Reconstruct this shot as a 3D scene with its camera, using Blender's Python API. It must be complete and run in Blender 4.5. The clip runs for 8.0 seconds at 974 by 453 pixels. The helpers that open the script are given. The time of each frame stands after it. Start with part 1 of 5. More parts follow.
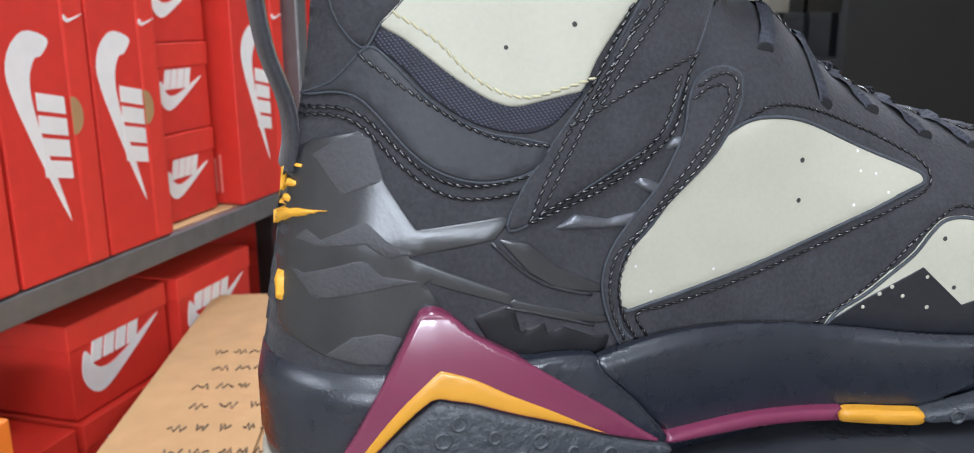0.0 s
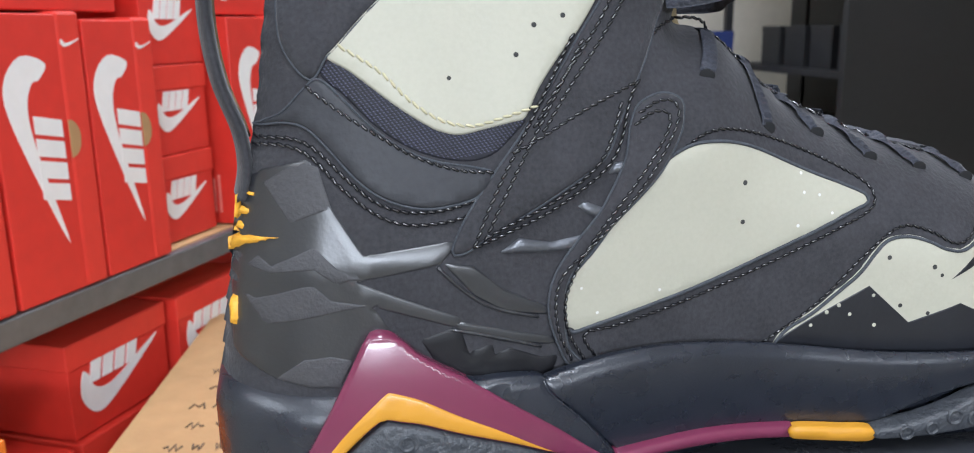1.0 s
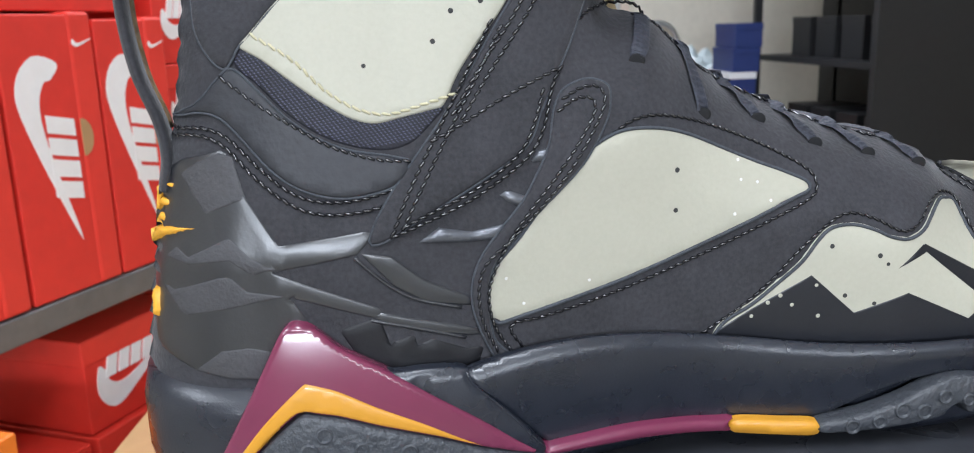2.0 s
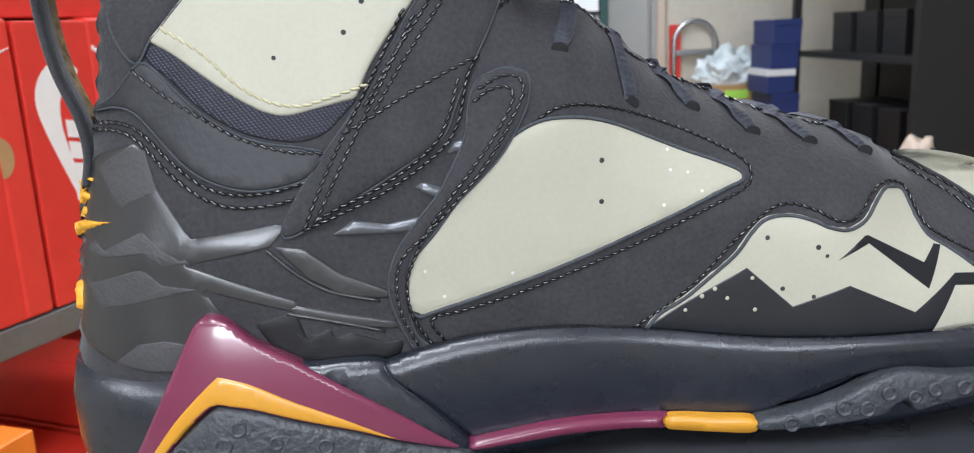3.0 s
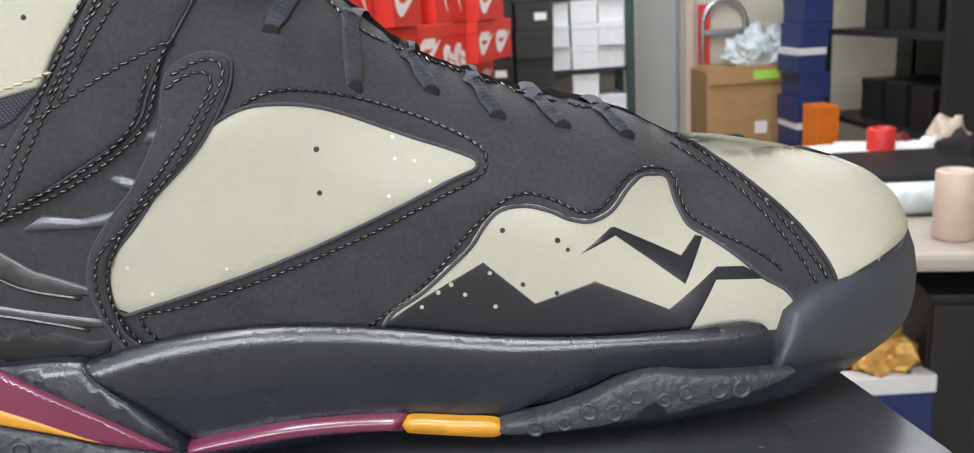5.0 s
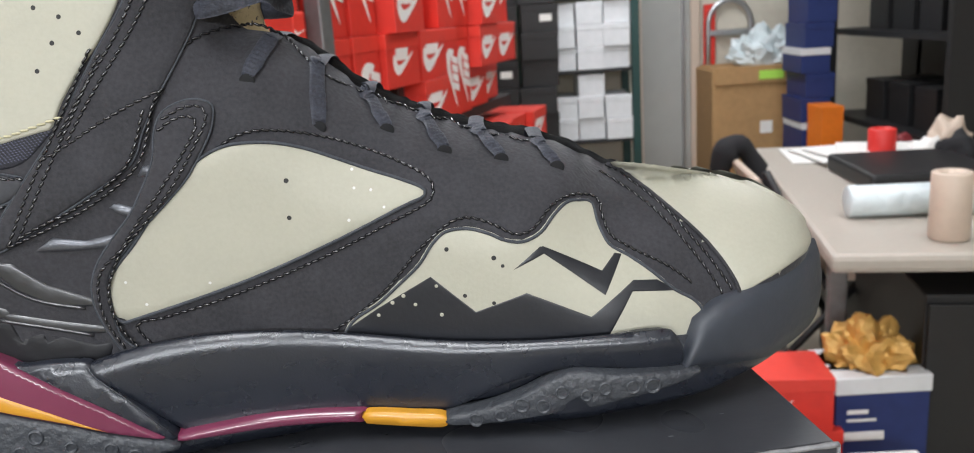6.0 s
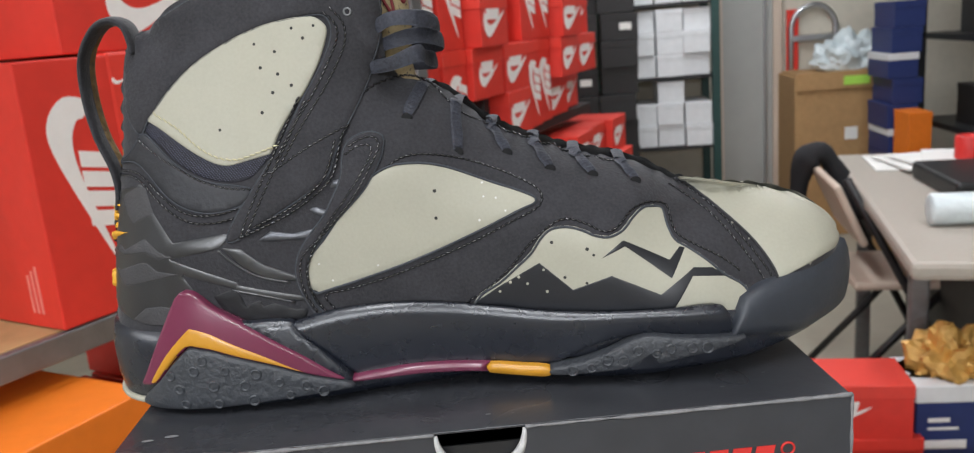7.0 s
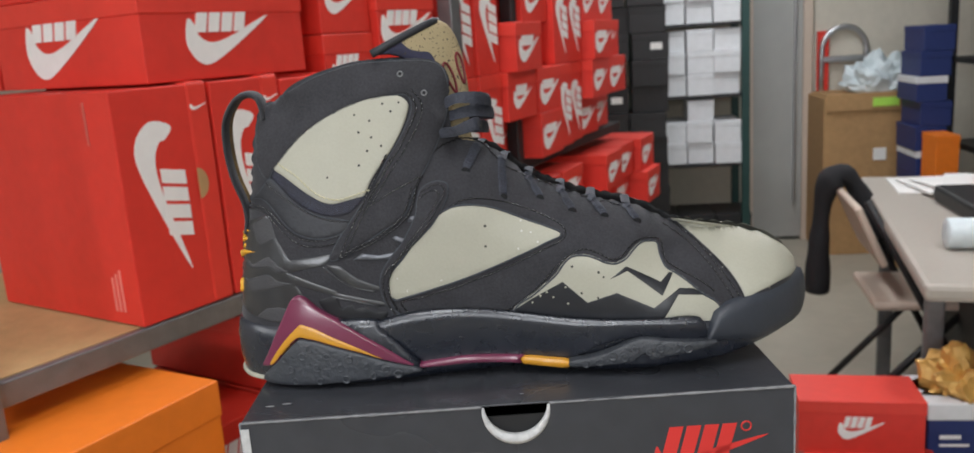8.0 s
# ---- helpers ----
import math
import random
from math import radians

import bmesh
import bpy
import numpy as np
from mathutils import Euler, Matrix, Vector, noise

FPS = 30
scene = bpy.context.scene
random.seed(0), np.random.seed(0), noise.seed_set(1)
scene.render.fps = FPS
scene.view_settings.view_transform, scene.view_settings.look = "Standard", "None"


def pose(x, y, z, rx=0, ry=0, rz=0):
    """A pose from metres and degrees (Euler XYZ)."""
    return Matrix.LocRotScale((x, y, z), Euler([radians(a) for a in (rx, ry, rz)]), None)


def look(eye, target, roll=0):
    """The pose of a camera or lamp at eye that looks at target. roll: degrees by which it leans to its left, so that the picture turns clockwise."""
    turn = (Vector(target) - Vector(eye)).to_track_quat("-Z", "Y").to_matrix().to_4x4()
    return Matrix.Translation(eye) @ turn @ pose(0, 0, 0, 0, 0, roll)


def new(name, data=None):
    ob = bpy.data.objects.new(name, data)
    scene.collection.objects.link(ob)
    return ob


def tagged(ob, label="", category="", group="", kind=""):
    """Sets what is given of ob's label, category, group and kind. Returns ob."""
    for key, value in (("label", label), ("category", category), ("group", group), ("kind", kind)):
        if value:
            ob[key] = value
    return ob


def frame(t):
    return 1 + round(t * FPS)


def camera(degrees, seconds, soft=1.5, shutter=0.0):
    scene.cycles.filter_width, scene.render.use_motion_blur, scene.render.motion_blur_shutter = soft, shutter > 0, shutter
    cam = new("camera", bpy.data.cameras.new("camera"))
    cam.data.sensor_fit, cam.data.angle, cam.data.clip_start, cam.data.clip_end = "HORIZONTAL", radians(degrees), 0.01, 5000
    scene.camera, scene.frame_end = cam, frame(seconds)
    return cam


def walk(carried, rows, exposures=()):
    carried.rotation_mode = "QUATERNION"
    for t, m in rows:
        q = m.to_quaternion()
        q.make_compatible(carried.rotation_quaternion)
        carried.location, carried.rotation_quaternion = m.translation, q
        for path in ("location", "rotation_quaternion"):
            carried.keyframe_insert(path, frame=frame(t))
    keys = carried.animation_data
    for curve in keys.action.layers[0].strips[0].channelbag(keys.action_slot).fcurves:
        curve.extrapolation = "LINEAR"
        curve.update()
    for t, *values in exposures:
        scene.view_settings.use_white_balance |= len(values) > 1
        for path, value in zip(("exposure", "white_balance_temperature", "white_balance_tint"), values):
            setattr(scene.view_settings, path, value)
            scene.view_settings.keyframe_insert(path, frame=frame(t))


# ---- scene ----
cam = camera(60.0, 8.0, soft=1.0)
cam.data.dof.use_dof, cam.data.dof.focus_distance, cam.data.dof.aperture_fstop = True, 0.274, 25
PATH = [
    (0, (0.00739, -0.21565, 0.12735), (0.27863, 1.70442, -0.36231), -0.073),
    (0.5, (0.01278, -0.22062, 0.13156), (0.27245, 1.70528, -0.34117), -0.598),
    (1, (0.02289, -0.22347, 0.13123), (0.27769, 1.70745, -0.32331), -0.767),
    (2.5, (0.07025, -0.22427, 0.12610), (0.19230, 1.71743, -0.33749), -2.182),
    (3, (0.08698, -0.22434, 0.12369), (0.16581, 1.72174, -0.33080), -2.630),
    (3.5, (0.10635, -0.22073, 0.12047), (0.15876, 1.72366, -0.34491), -2.967),
    (4, (0.12871, -0.21692, 0.12044), (0.15621, 1.72604, -0.35300), -3.220),
    (4.5, (0.15161, -0.21479, 0.11874), (0.15096, 1.72712, -0.35978), -3.425),
    (5, (0.17437, -0.21299, 0.11821), (0.15527, 1.72703, -0.36755), -3.648),
    (5.2, (0.18089, -0.21456, 0.11916), (0.15974, 1.72445, -0.37050), -3.729),
    (6.3, (0.19589, -0.26906, 0.13707), (0.12060, 1.66967, -0.34840), -4.117),
    (6.5, (0.19158, -0.28613, 0.13966), (0.06877, 1.65095, -0.34265), -4.393),
    (7, (0.18923, -0.33545, 0.15188), (-0.03433, 1.59778, -0.30926), -4.726),
    (7.5, (0.19697, -0.39598, 0.17077), (-0.07237, 1.53664, -0.26792), -4.330),
    (8, (0.19863, -0.44776, 0.18834), (-0.09289, 1.48295, -0.24453), -3.907),
]
walk(cam, [(t, look(eye, target, roll)) for t, eye, target, roll in PATH], [(0, 0.0, 5950, 10), (3.0, 0.02, 6150, 10), (4.5, 0.0, 6500, 10), (6.3, -0.2, 6500, 10), (8, -0.56, 6500, 10)])

# ---- light: fluorescent fittings in a closed room, with added fill ----
world = bpy.data.worlds.new("room")
scene.world = world
world.use_nodes = True
world.node_tree.nodes["Background"].inputs[0].default_value = (0.8, 0.88, 1.0, 1)
world.node_tree.nodes["Background"].inputs[1].default_value = 0.05
# x -1.5: added fill for the heel side, no fitting known there
LAMPS_AND_FILL = [(0.1, -0.95, 20), (-1.5, -0.95, 20), (-0.1, 1.5, 33), (1.4, 1.7, 16), (0.9, 3.7, 32)]
# unseen wall fittings added behind the camera for the heel film's highlights
ADDED_WALL_LAMPS = [(-0.42, 0.78, 52), (0.95, 0.78, 28)]
for lx, ly, watts in LAMPS_AND_FILL:
    ld = bpy.data.lights.new("tube_and_fill_light", "AREA")
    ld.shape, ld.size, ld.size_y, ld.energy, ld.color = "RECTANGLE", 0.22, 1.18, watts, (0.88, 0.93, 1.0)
    lo = new("tube_and_fill_light", ld)
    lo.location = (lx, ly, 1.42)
for lx, lz, watts in ADDED_WALL_LAMPS:
    ld = bpy.data.lights.new("added_wall_tube", "AREA")
    ld.shape, ld.size, ld.size_y, ld.energy, ld.color = "RECTANGLE", 1.18, 0.22, watts, (0.88, 0.93, 1.0)
    new("added_wall_tube", ld).matrix_basis = look((lx, -3.46, lz), (lx, 0, lz - 0.5))


# ---- materials ----
def mat(name, base, rough=0.5, metal=0.0, bump=0.0, scale=200.0, vary=0.12, coat=0.0, wear=None, spec=0.5, emit=0.0, sheen=0.0):
    """A node material with colour variation at two scales and fine relief."""
    m = bpy.data.materials.new(name)
    m.use_nodes = True
    nt = m.node_tree
    nt.nodes.clear()
    out, b = nt.nodes.new("ShaderNodeOutputMaterial"), nt.nodes.new("ShaderNodeBsdfPrincipled")
    nt.links.new(b.outputs[0], out.inputs[0])
    b.inputs["Roughness"].default_value, b.inputs["Metallic"].default_value = rough, metal
    b.inputs["Coat Weight"].default_value, b.inputs["Coat Roughness"].default_value = coat, 0.08
    b.inputs["Specular IOR Level"].default_value = spec
    if sheen:
        b.inputs["Sheen Weight"].default_value, b.inputs["Sheen Roughness"].default_value = sheen, 0.4
    co = nt.nodes.new("ShaderNodeTexCoord")
    fine, broad = nt.nodes.new("ShaderNodeTexNoise"), nt.nodes.new("ShaderNodeTexNoise")
    fine.inputs["Scale"].default_value, fine.inputs["Detail"].default_value = scale, 5
    broad.inputs["Scale"].default_value, broad.inputs["Detail"].default_value = scale / 14, 3
    add, ramp = nt.nodes.new("ShaderNodeMath"), nt.nodes.new("ShaderNodeMapRange")
    add.operation = "ADD"
    for n in (fine, broad):
        nt.links.new(co.outputs["Object"], n.inputs["Vector"])
    nt.links.new(fine.outputs[0], add.inputs[0])
    nt.links.new(broad.outputs[0], add.inputs[1])
    ramp.inputs["From Min"].default_value, ramp.inputs["From Max"].default_value = 0.6, 1.4
    nt.links.new(add.outputs[0], ramp.inputs["Value"])
    mix = nt.nodes.new("ShaderNodeMix")
    mix.data_type = "RGBA"
    lo = [c * (1 - vary) for c in base]
    hi = [min(1, c * (1 + vary)) for c in base] if wear is None else wear
    mix.inputs[6].default_value, mix.inputs[7].default_value = (*lo, 1), (*hi, 1)
    nt.links.new(ramp.outputs[0], mix.inputs[0])
    nt.links.new(mix.outputs[2], b.inputs["Base Color"])
    rr = nt.nodes.new("ShaderNodeMapRange")
    rr.inputs["To Min"].default_value, rr.inputs["To Max"].default_value = max(0.02, rough - 0.07), min(1, rough + 0.07)
    nt.links.new(broad.outputs[0], rr.inputs["Value"])
    nt.links.new(rr.outputs[0], b.inputs["Roughness"])
    if bump:
        bp = nt.nodes.new("ShaderNodeBump")
        bp.inputs["Strength"].default_value, bp.inputs["Distance"].default_value = bump, 0.4 / scale
        nt.links.new(fine.outputs[0], bp.inputs["Height"])
        nt.links.new(bp.outputs[0], b.inputs["Normal"])
    if emit:
        b.inputs["Emission Color"].default_value, b.inputs["Emission Strength"].default_value = (*base, 1), emit
    return m


NUBUCK = mat("black nubuck", (0.034, 0.0335, 0.038), 0.85, bump=0.5, scale=800, vary=0.4, spec=0.3, sheen=0.15)
NUBUCK_EDGE = mat("raw nubuck edge", (0.06, 0.065, 0.075), 0.9, bump=0.5, scale=1500, vary=0.35, spec=0.2)
SMOOTH = mat("smooth black leather", (0.026, 0.027, 0.032), 0.55, bump=0.3, scale=500, vary=0.2, spec=0.4)
COUNTER = mat("black synthetic heel counter", (0.052, 0.051, 0.055), 0.6, bump=0.5, scale=900, vary=0.2, spec=0.4)
SHARD = mat("satin black film", (0.018, 0.019, 0.023), 0.33, bump=0.12, scale=900, vary=0.1, spec=1.0)
CREAM = mat("pale sage leather", (0.390, 0.378, 0.308), 0.5, bump=0.12, scale=700, vary=0.05, spec=0.35)
PEAKFILM = mat("black printed film", (0.011, 0.012, 0.016), 0.36, bump=0.1, scale=600, vary=0.12)
BLACKFILM = mat("deep black film", (0.006, 0.006, 0.008), 0.5, bump=0.1, scale=600, vary=0.12, spec=0.4)
MESHKNIT = mat("navy knitted lining", (0.005, 0.005, 0.010), 0.7, bump=1.0, scale=1000, vary=0.6, wear=(0.012, 0.012, 0.022))
PU = mat("black foam midsole", (0.015, 0.018, 0.027), 0.28, bump=0.35, scale=1500, vary=0.15, spec=0.8)
RUBBER = mat("grey black rubber", (0.046, 0.050, 0.058), 0.42, bump=0.9, scale=420, vary=0.25, spec=0.5)
WINE = mat("glossy wine red plastic", (0.16, 0.028, 0.065), 0.22, bump=0.02, scale=120, vary=0.06, coat=0.45)
AMBER = mat("amber yellow plastic", (0.56, 0.26, 0.02), 0.35, bump=0.03, scale=120, vary=0.05, coat=0.2)
THREAD = mat("black thread", (0.012, 0.012, 0.015), 0.2, bump=0.25, scale=2500, vary=0.3, spec=1.0)
KNIT_THREAD = mat("navy lining thread", (0.046, 0.049, 0.088), 0.32, bump=0.3, scale=2500, vary=0.5)
PALE_THREAD = mat("cream thread", (0.50, 0.46, 0.30), 0.7, bump=0.3, scale=2500, vary=0.2)
WINE_THREAD = mat("dark red thread", (0.16, 0.015, 0.02), 0.6, bump=0.4, scale=1800, vary=0.2)
GOLD_THREAD = mat("golden thread", (0.72, 0.36, 0.03), 0.5, bump=0.6, scale=1800, vary=0.2)
LACE = mat("black woven lace", (0.014, 0.016, 0.024), 0.7, bump=1.0, scale=900, vary=0.5, wear=(0.046, 0.050, 0.070))
HOLE = mat("dark hole", (0.03, 0.03, 0.03), 0.9, vary=0.2)
PEN = mat("brown black pen", (0.07, 0.045, 0.03), 0.8, vary=0.3)
HOLE_DARK = mat("needle hole", (0.006, 0.006, 0.007), 0.9, vary=0.2)
STEEL = mat("brushed steel", (0.55, 0.56, 0.58), 0.35, metal=1.0, bump=0.1, scale=150, vary=0.1)


def patch_fabric(name, colours, scale):
    """Woven fabric printed with large soft-edged colour patches and fine speckles."""
    m = mat(name, colours[0], 0.85, bump=0.7, scale=900, vary=0.2)
    nt = m.node_tree
    b = next(n for n in nt.nodes if n.type == "BSDF_PRINCIPLED")
    co, no, ramp = nt.nodes.new("ShaderNodeTexCoord"), nt.nodes.new("ShaderNodeTexNoise"), nt.nodes.new("ShaderNodeValToRGB")
    no.inputs["Scale"].default_value, no.inputs["Detail"].default_value, no.inputs["Distortion"].default_value = scale, 1.0, 0.6
    ramp.color_ramp.interpolation = "CONSTANT"
    for i, c in enumerate(colours):
        e = ramp.color_ramp.elements[i] if i < 2 else ramp.color_ramp.elements.new(0.5)
        e.position, e.color = (0.0, 0.42, 0.52, 0.62)[i], (*c, 1)
    nt.links.new(co.outputs["Object"], no.inputs["Vector"])
    nt.links.new(no.outputs[0], ramp.inputs[0])
    speck, lim, mix = nt.nodes.new("ShaderNodeTexNoise"), nt.nodes.new("ShaderNodeMapRange"), nt.nodes.new("ShaderNodeMix")
    speck.inputs["Scale"].default_value = 700
    lim.inputs["From Min"].default_value, lim.inputs["From Max"].default_value = 0.62, 0.68
    mix.data_type = "RGBA"
    mix.inputs[7].default_value = (0.05, 0.04, 0.04, 1)
    nt.links.new(co.outputs["Object"], speck.inputs["Vector"])
    nt.links.new(speck.outputs[0], lim.inputs["Value"])
    nt.links.new(lim.outputs[0], mix.inputs[0])
    nt.links.new(ramp.outputs[0], mix.inputs[6])
    nt.links.new(mix.outputs[2], b.inputs["Base Color"])
    return m


SKIN_PATTERN = patch_fabric("patterned tongue fabric", [(0.03, 0.03, 0.06), (0.34, 0.27, 0.15), (0.40, 0.31, 0.17), (0.62, 0.27, 0.035)], 34)
_nt = SKIN_PATTERN.node_tree
_sep, _run, _sum = _nt.nodes.new("ShaderNodeSeparateXYZ"), _nt.nodes.new("ShaderNodeMapRange"), _nt.nodes.new("ShaderNodeMath")
_ramp = next(n for n in _nt.nodes if n.type == "VALTORGB")
_noise = _ramp.inputs[0].links[0].from_node
_nt.links.new(next(n for n in _nt.nodes if n.type == "TEX_COORD").outputs["Object"], _sep.inputs[0])
_run.inputs["From Min"].default_value, _run.inputs["From Max"].default_value = 0.086, 0.121
_run.inputs["To Min"].default_value, _run.inputs["To Max"].default_value = -0.30, 0.30
_nt.links.new(_sep.outputs[0], _run.inputs["Value"])
_nt.links.new(_noise.outputs[0], _sum.inputs[0])
_nt.links.new(_run.outputs[0], _sum.inputs[1])
_nt.links.new(_sum.outputs[0], _ramp.inputs[0])

# pale colour paints the white glints caught in the small punched holes
HOLE_GLINT = mat("punched hole glint", (0.62, 0.62, 0.60), 0.6, vary=0.15)
BOXBLACK = mat("black coated card", (0.043, 0.045, 0.052), 0.28, bump=0.05, scale=60, vary=0.2, spec=0.5)
BOXEDGE = mat("worn pale card edge", (0.45, 0.45, 0.46), 0.8, bump=0.4, scale=600, vary=0.4, wear=(0.15, 0.15, 0.16))
SPECKLE = mat("speckled white card", (0.75, 0.75, 0.74), 0.8, bump=0.2, scale=260, vary=0.1, wear=(0.35, 0.35, 0.35))
INK_RED = mat("red print", (0.62, 0.03, 0.025), 0.5, scale=90, vary=0.06)
RED = mat("red shoebox card", (0.66, 0.034, 0.021), 0.5, bump=0.08, scale=40, vary=0.10)
REDLID = mat("red lid card", (0.70, 0.042, 0.026), 0.45, bump=0.08, scale=40, vary=0.08)
ORANGE = mat("orange shoebox card", (0.80, 0.19, 0.012), 0.5, bump=0.08, scale=40, vary=0.08)
WHITE_INK = mat("white print", (0.80, 0.78, 0.76), 0.6, scale=60, vary=0.05)
PALE_RED_INK = mat("pale red small print", (0.78, 0.22, 0.18), 0.6, scale=60, vary=0.1)
KRAFT = mat("brown corrugated card", (0.42, 0.25, 0.11), 0.85, bump=0.2, scale=30, vary=0.14)
WHITE_CARD = mat("white shoebox card", (0.70, 0.71, 0.72), 0.6, bump=0.05, scale=30, vary=0.08)
BLACK_CARD = mat("black shoebox card", (0.012, 0.012, 0.013), 0.5, bump=0.05, scale=30, vary=0.2)
BLUE_CARD = mat("blue card", (0.015, 0.03, 0.13), 0.5, bump=0.05, scale=30, vary=0.15)
GALV = mat("galvanised shelf steel", (0.20, 0.205, 0.21), 0.45, metal=0.6, bump=0.15, scale=40, vary=0.2)
PLYWOOD = mat("pale wooden shelf board", (0.55, 0.36, 0.17), 0.6, bump=0.15, scale=35, vary=0.18)
GREEN_STEEL = mat("dark green painted steel", (0.012, 0.05, 0.045), 0.45, scale=40, vary=0.2)
DARK_STEEL = mat("dark painted steel", (0.013, 0.013, 0.014), 0.5, scale=40, vary=0.2)
GREY_DOOR = mat("grey painted steel door", (0.36, 0.36, 0.34), 0.45, bump=0.05, scale=12, vary=0.06)
WALL = mat("cream painted wall", (0.60, 0.56, 0.47), 0.85, bump=0.1, scale=30, vary=0.07)
DADO = mat("dark green skirting", (0.08, 0.10, 0.09), 0.6, scale=30, vary=0.1)
FLOOR = mat("beige vinyl floor", (0.40, 0.37, 0.30), 0.4, bump=0.04, scale=9, vary=0.12)
CEILING = mat("white ceiling tile", (0.78, 0.78, 0.76), 0.9, bump=0.3, scale=90, vary=0.05)
TABLETOP = mat("pale grey plastic tabletop", (0.42, 0.38, 0.33), 0.45, bump=0.05, scale=60, vary=0.06)
BEIGE = mat("beige plastic", (0.58, 0.47, 0.38), 0.5, bump=0.05, scale=60, vary=0.06)
BLACK_CLOTH = mat("black cloth", (0.012, 0.012, 0.014), 0.9, bump=0.5, scale=120, vary=0.3)
PLASTIC_FILM = mat("translucent white plastic bag", (0.62, 0.70, 0.72), 0.3, bump=0.6, scale=14, vary=0.15)
PAPER = mat("white paper", (0.80, 0.79, 0.76), 0.7, bump=0.05, scale=20, vary=0.04)
YELLOW_FOIL = mat("crumpled golden foil", (0.62, 0.36, 0.10), 0.38, metal=0.35, bump=0.8, scale=40, vary=0.25)
LIME = mat("lime green label", (0.42, 0.75, 0.10), 0.6, vary=0.05)
TUBE = mat("lamp diffuser", (1.0, 0.97, 0.92), 0.5, vary=0.01, emit=7.0)
# grey half-metal base paints in the sheen that lights give the dark ribs
RIB_SHEEN = mat("dark film with baked sheen", (0.10, 0.105, 0.12), 0.36, metal=0.5, bump=0.25, scale=700, vary=0.25, spec=1.0)
RUBBER_SMOOTH = mat("smooth grey rubber", (0.035, 0.040, 0.051), 0.45, bump=0.12, scale=260, vary=0.12)


# ---- the shoe's form: lateral side y = f(x, z), in metres ----
def spline(pts, n=8, closed=False):
    """Catmull-Rom through pts, n steps a span."""
    p = [np.array(q, float) for q in pts]
    m = len(p)
    out = []
    for i in range(m if closed else m - 1):
        a, b, c, d = (p[(i + k) % m] if closed else p[min(max(i + k, 0), m - 1)] for k in (-1, 0, 1, 2))
        for j in range(n):
            t = j / n
            out.append(0.5 * (2 * b + (c - a) * t + (2 * a - 5 * b + 4 * c - d) * t * t + (3 * b - a - 3 * c + d) * t ** 3))
    if not closed:
        out.append(p[-1])
    return np.array(out)


LATERAL = [(-24, 18), (-22.5, 8), (-16.5, -1), (-6, -8), (8, -11.5), (25, -13), (50, -11), (80, -6), (110, -1), (140, 3), (170, 2), (200, 0), (230, 0), (252, 4), (275, 14), (292, 27), (303, 41), (309, 56)]
MEDIAL = [(-24, 18), (-21.5, 31), (-11, 44), (10, 54), (60, 65), (110, 79), (160, 95), (210, 106), (245, 108), (272, 101), (292, 86), (303, 72), (309, 56)]
_lat, _med = spline(LATERAL) / 1000, spline(MEDIAL) / 1000


def side_lat(x):
    return np.interp(x, _lat[:, 0], _lat[:, 1])


def side_med(x):
    return np.interp(x, _med[:, 0], _med[:, 1])


def middle(x):
    return 0.5 * (side_lat(np.clip(x, -0.012, 0.285)) + side_med(np.clip(x, -0.012, 0.285)))


def edge_gap(x, z, rim):
    """Smallest distance to the rim, each rim point with its own radius; gives (distance / radius, floor value)."""
    x, z = np.atleast_1d(x), np.atleast_1d(z)
    best, low = np.full(x.shape, 9.0), np.zeros(x.shape)
    for rx, rz, r, g in rim:
        d = np.hypot(x - rx, z - rz) / r
        low = np.where(d < best, g, low)
        best = np.minimum(best, d)
    return best, low


def fullness(x, z, rim):
    d, g = edge_gap(x, z, rim)
    return g + (1 - g) * np.sqrt(np.clip(1 - (1 - np.clip(d, 0, 1)) ** 2, 0, 1))


def upper_y(x, z, rim, side=-1):
    """Surface of the upper, lateral (side -1) or medial (side 1)."""
    x = np.atleast_1d(np.asarray(x, float)); z = np.atleast_1d(np.asarray(z, float))
    c = middle(x)
    half = np.where(side < 0, c - side_lat(np.clip(x, 0.012, 0.262)), side_med(np.clip(x, 0.012, 0.262)) - c) - 0.004
    half = half - np.interp(x, [0.05, 0.12], [0.19, 0.10]) * np.clip(z - np.interp(x, [0.05, 0.12], [0.07, 0.10]), 0, 1)
    return c + side * half * fullness(x, z, rim)


def sole_y(x, z):
    """Side wall of the sole, bulging a little at mid height."""
    x = np.asarray(x, float); z = np.asarray(z, float)
    return side_lat(x) - 0.0025 * np.clip(1 - ((z - 0.018) / 0.024) ** 2, -1, 1)


_rim = spline([(66, 36.7), (85, 40.5), (105, 41.8), (125, 40.2), (150, 36.6), (175, 33.6), (200, 32.5), (245, 32.7)]) / 1000
_foot = spline([(66, 12), (88, 10.5), (130, 11), (172, 9.6), (192, 16), (212, 21.5), (247, 19.2)]) / 1000


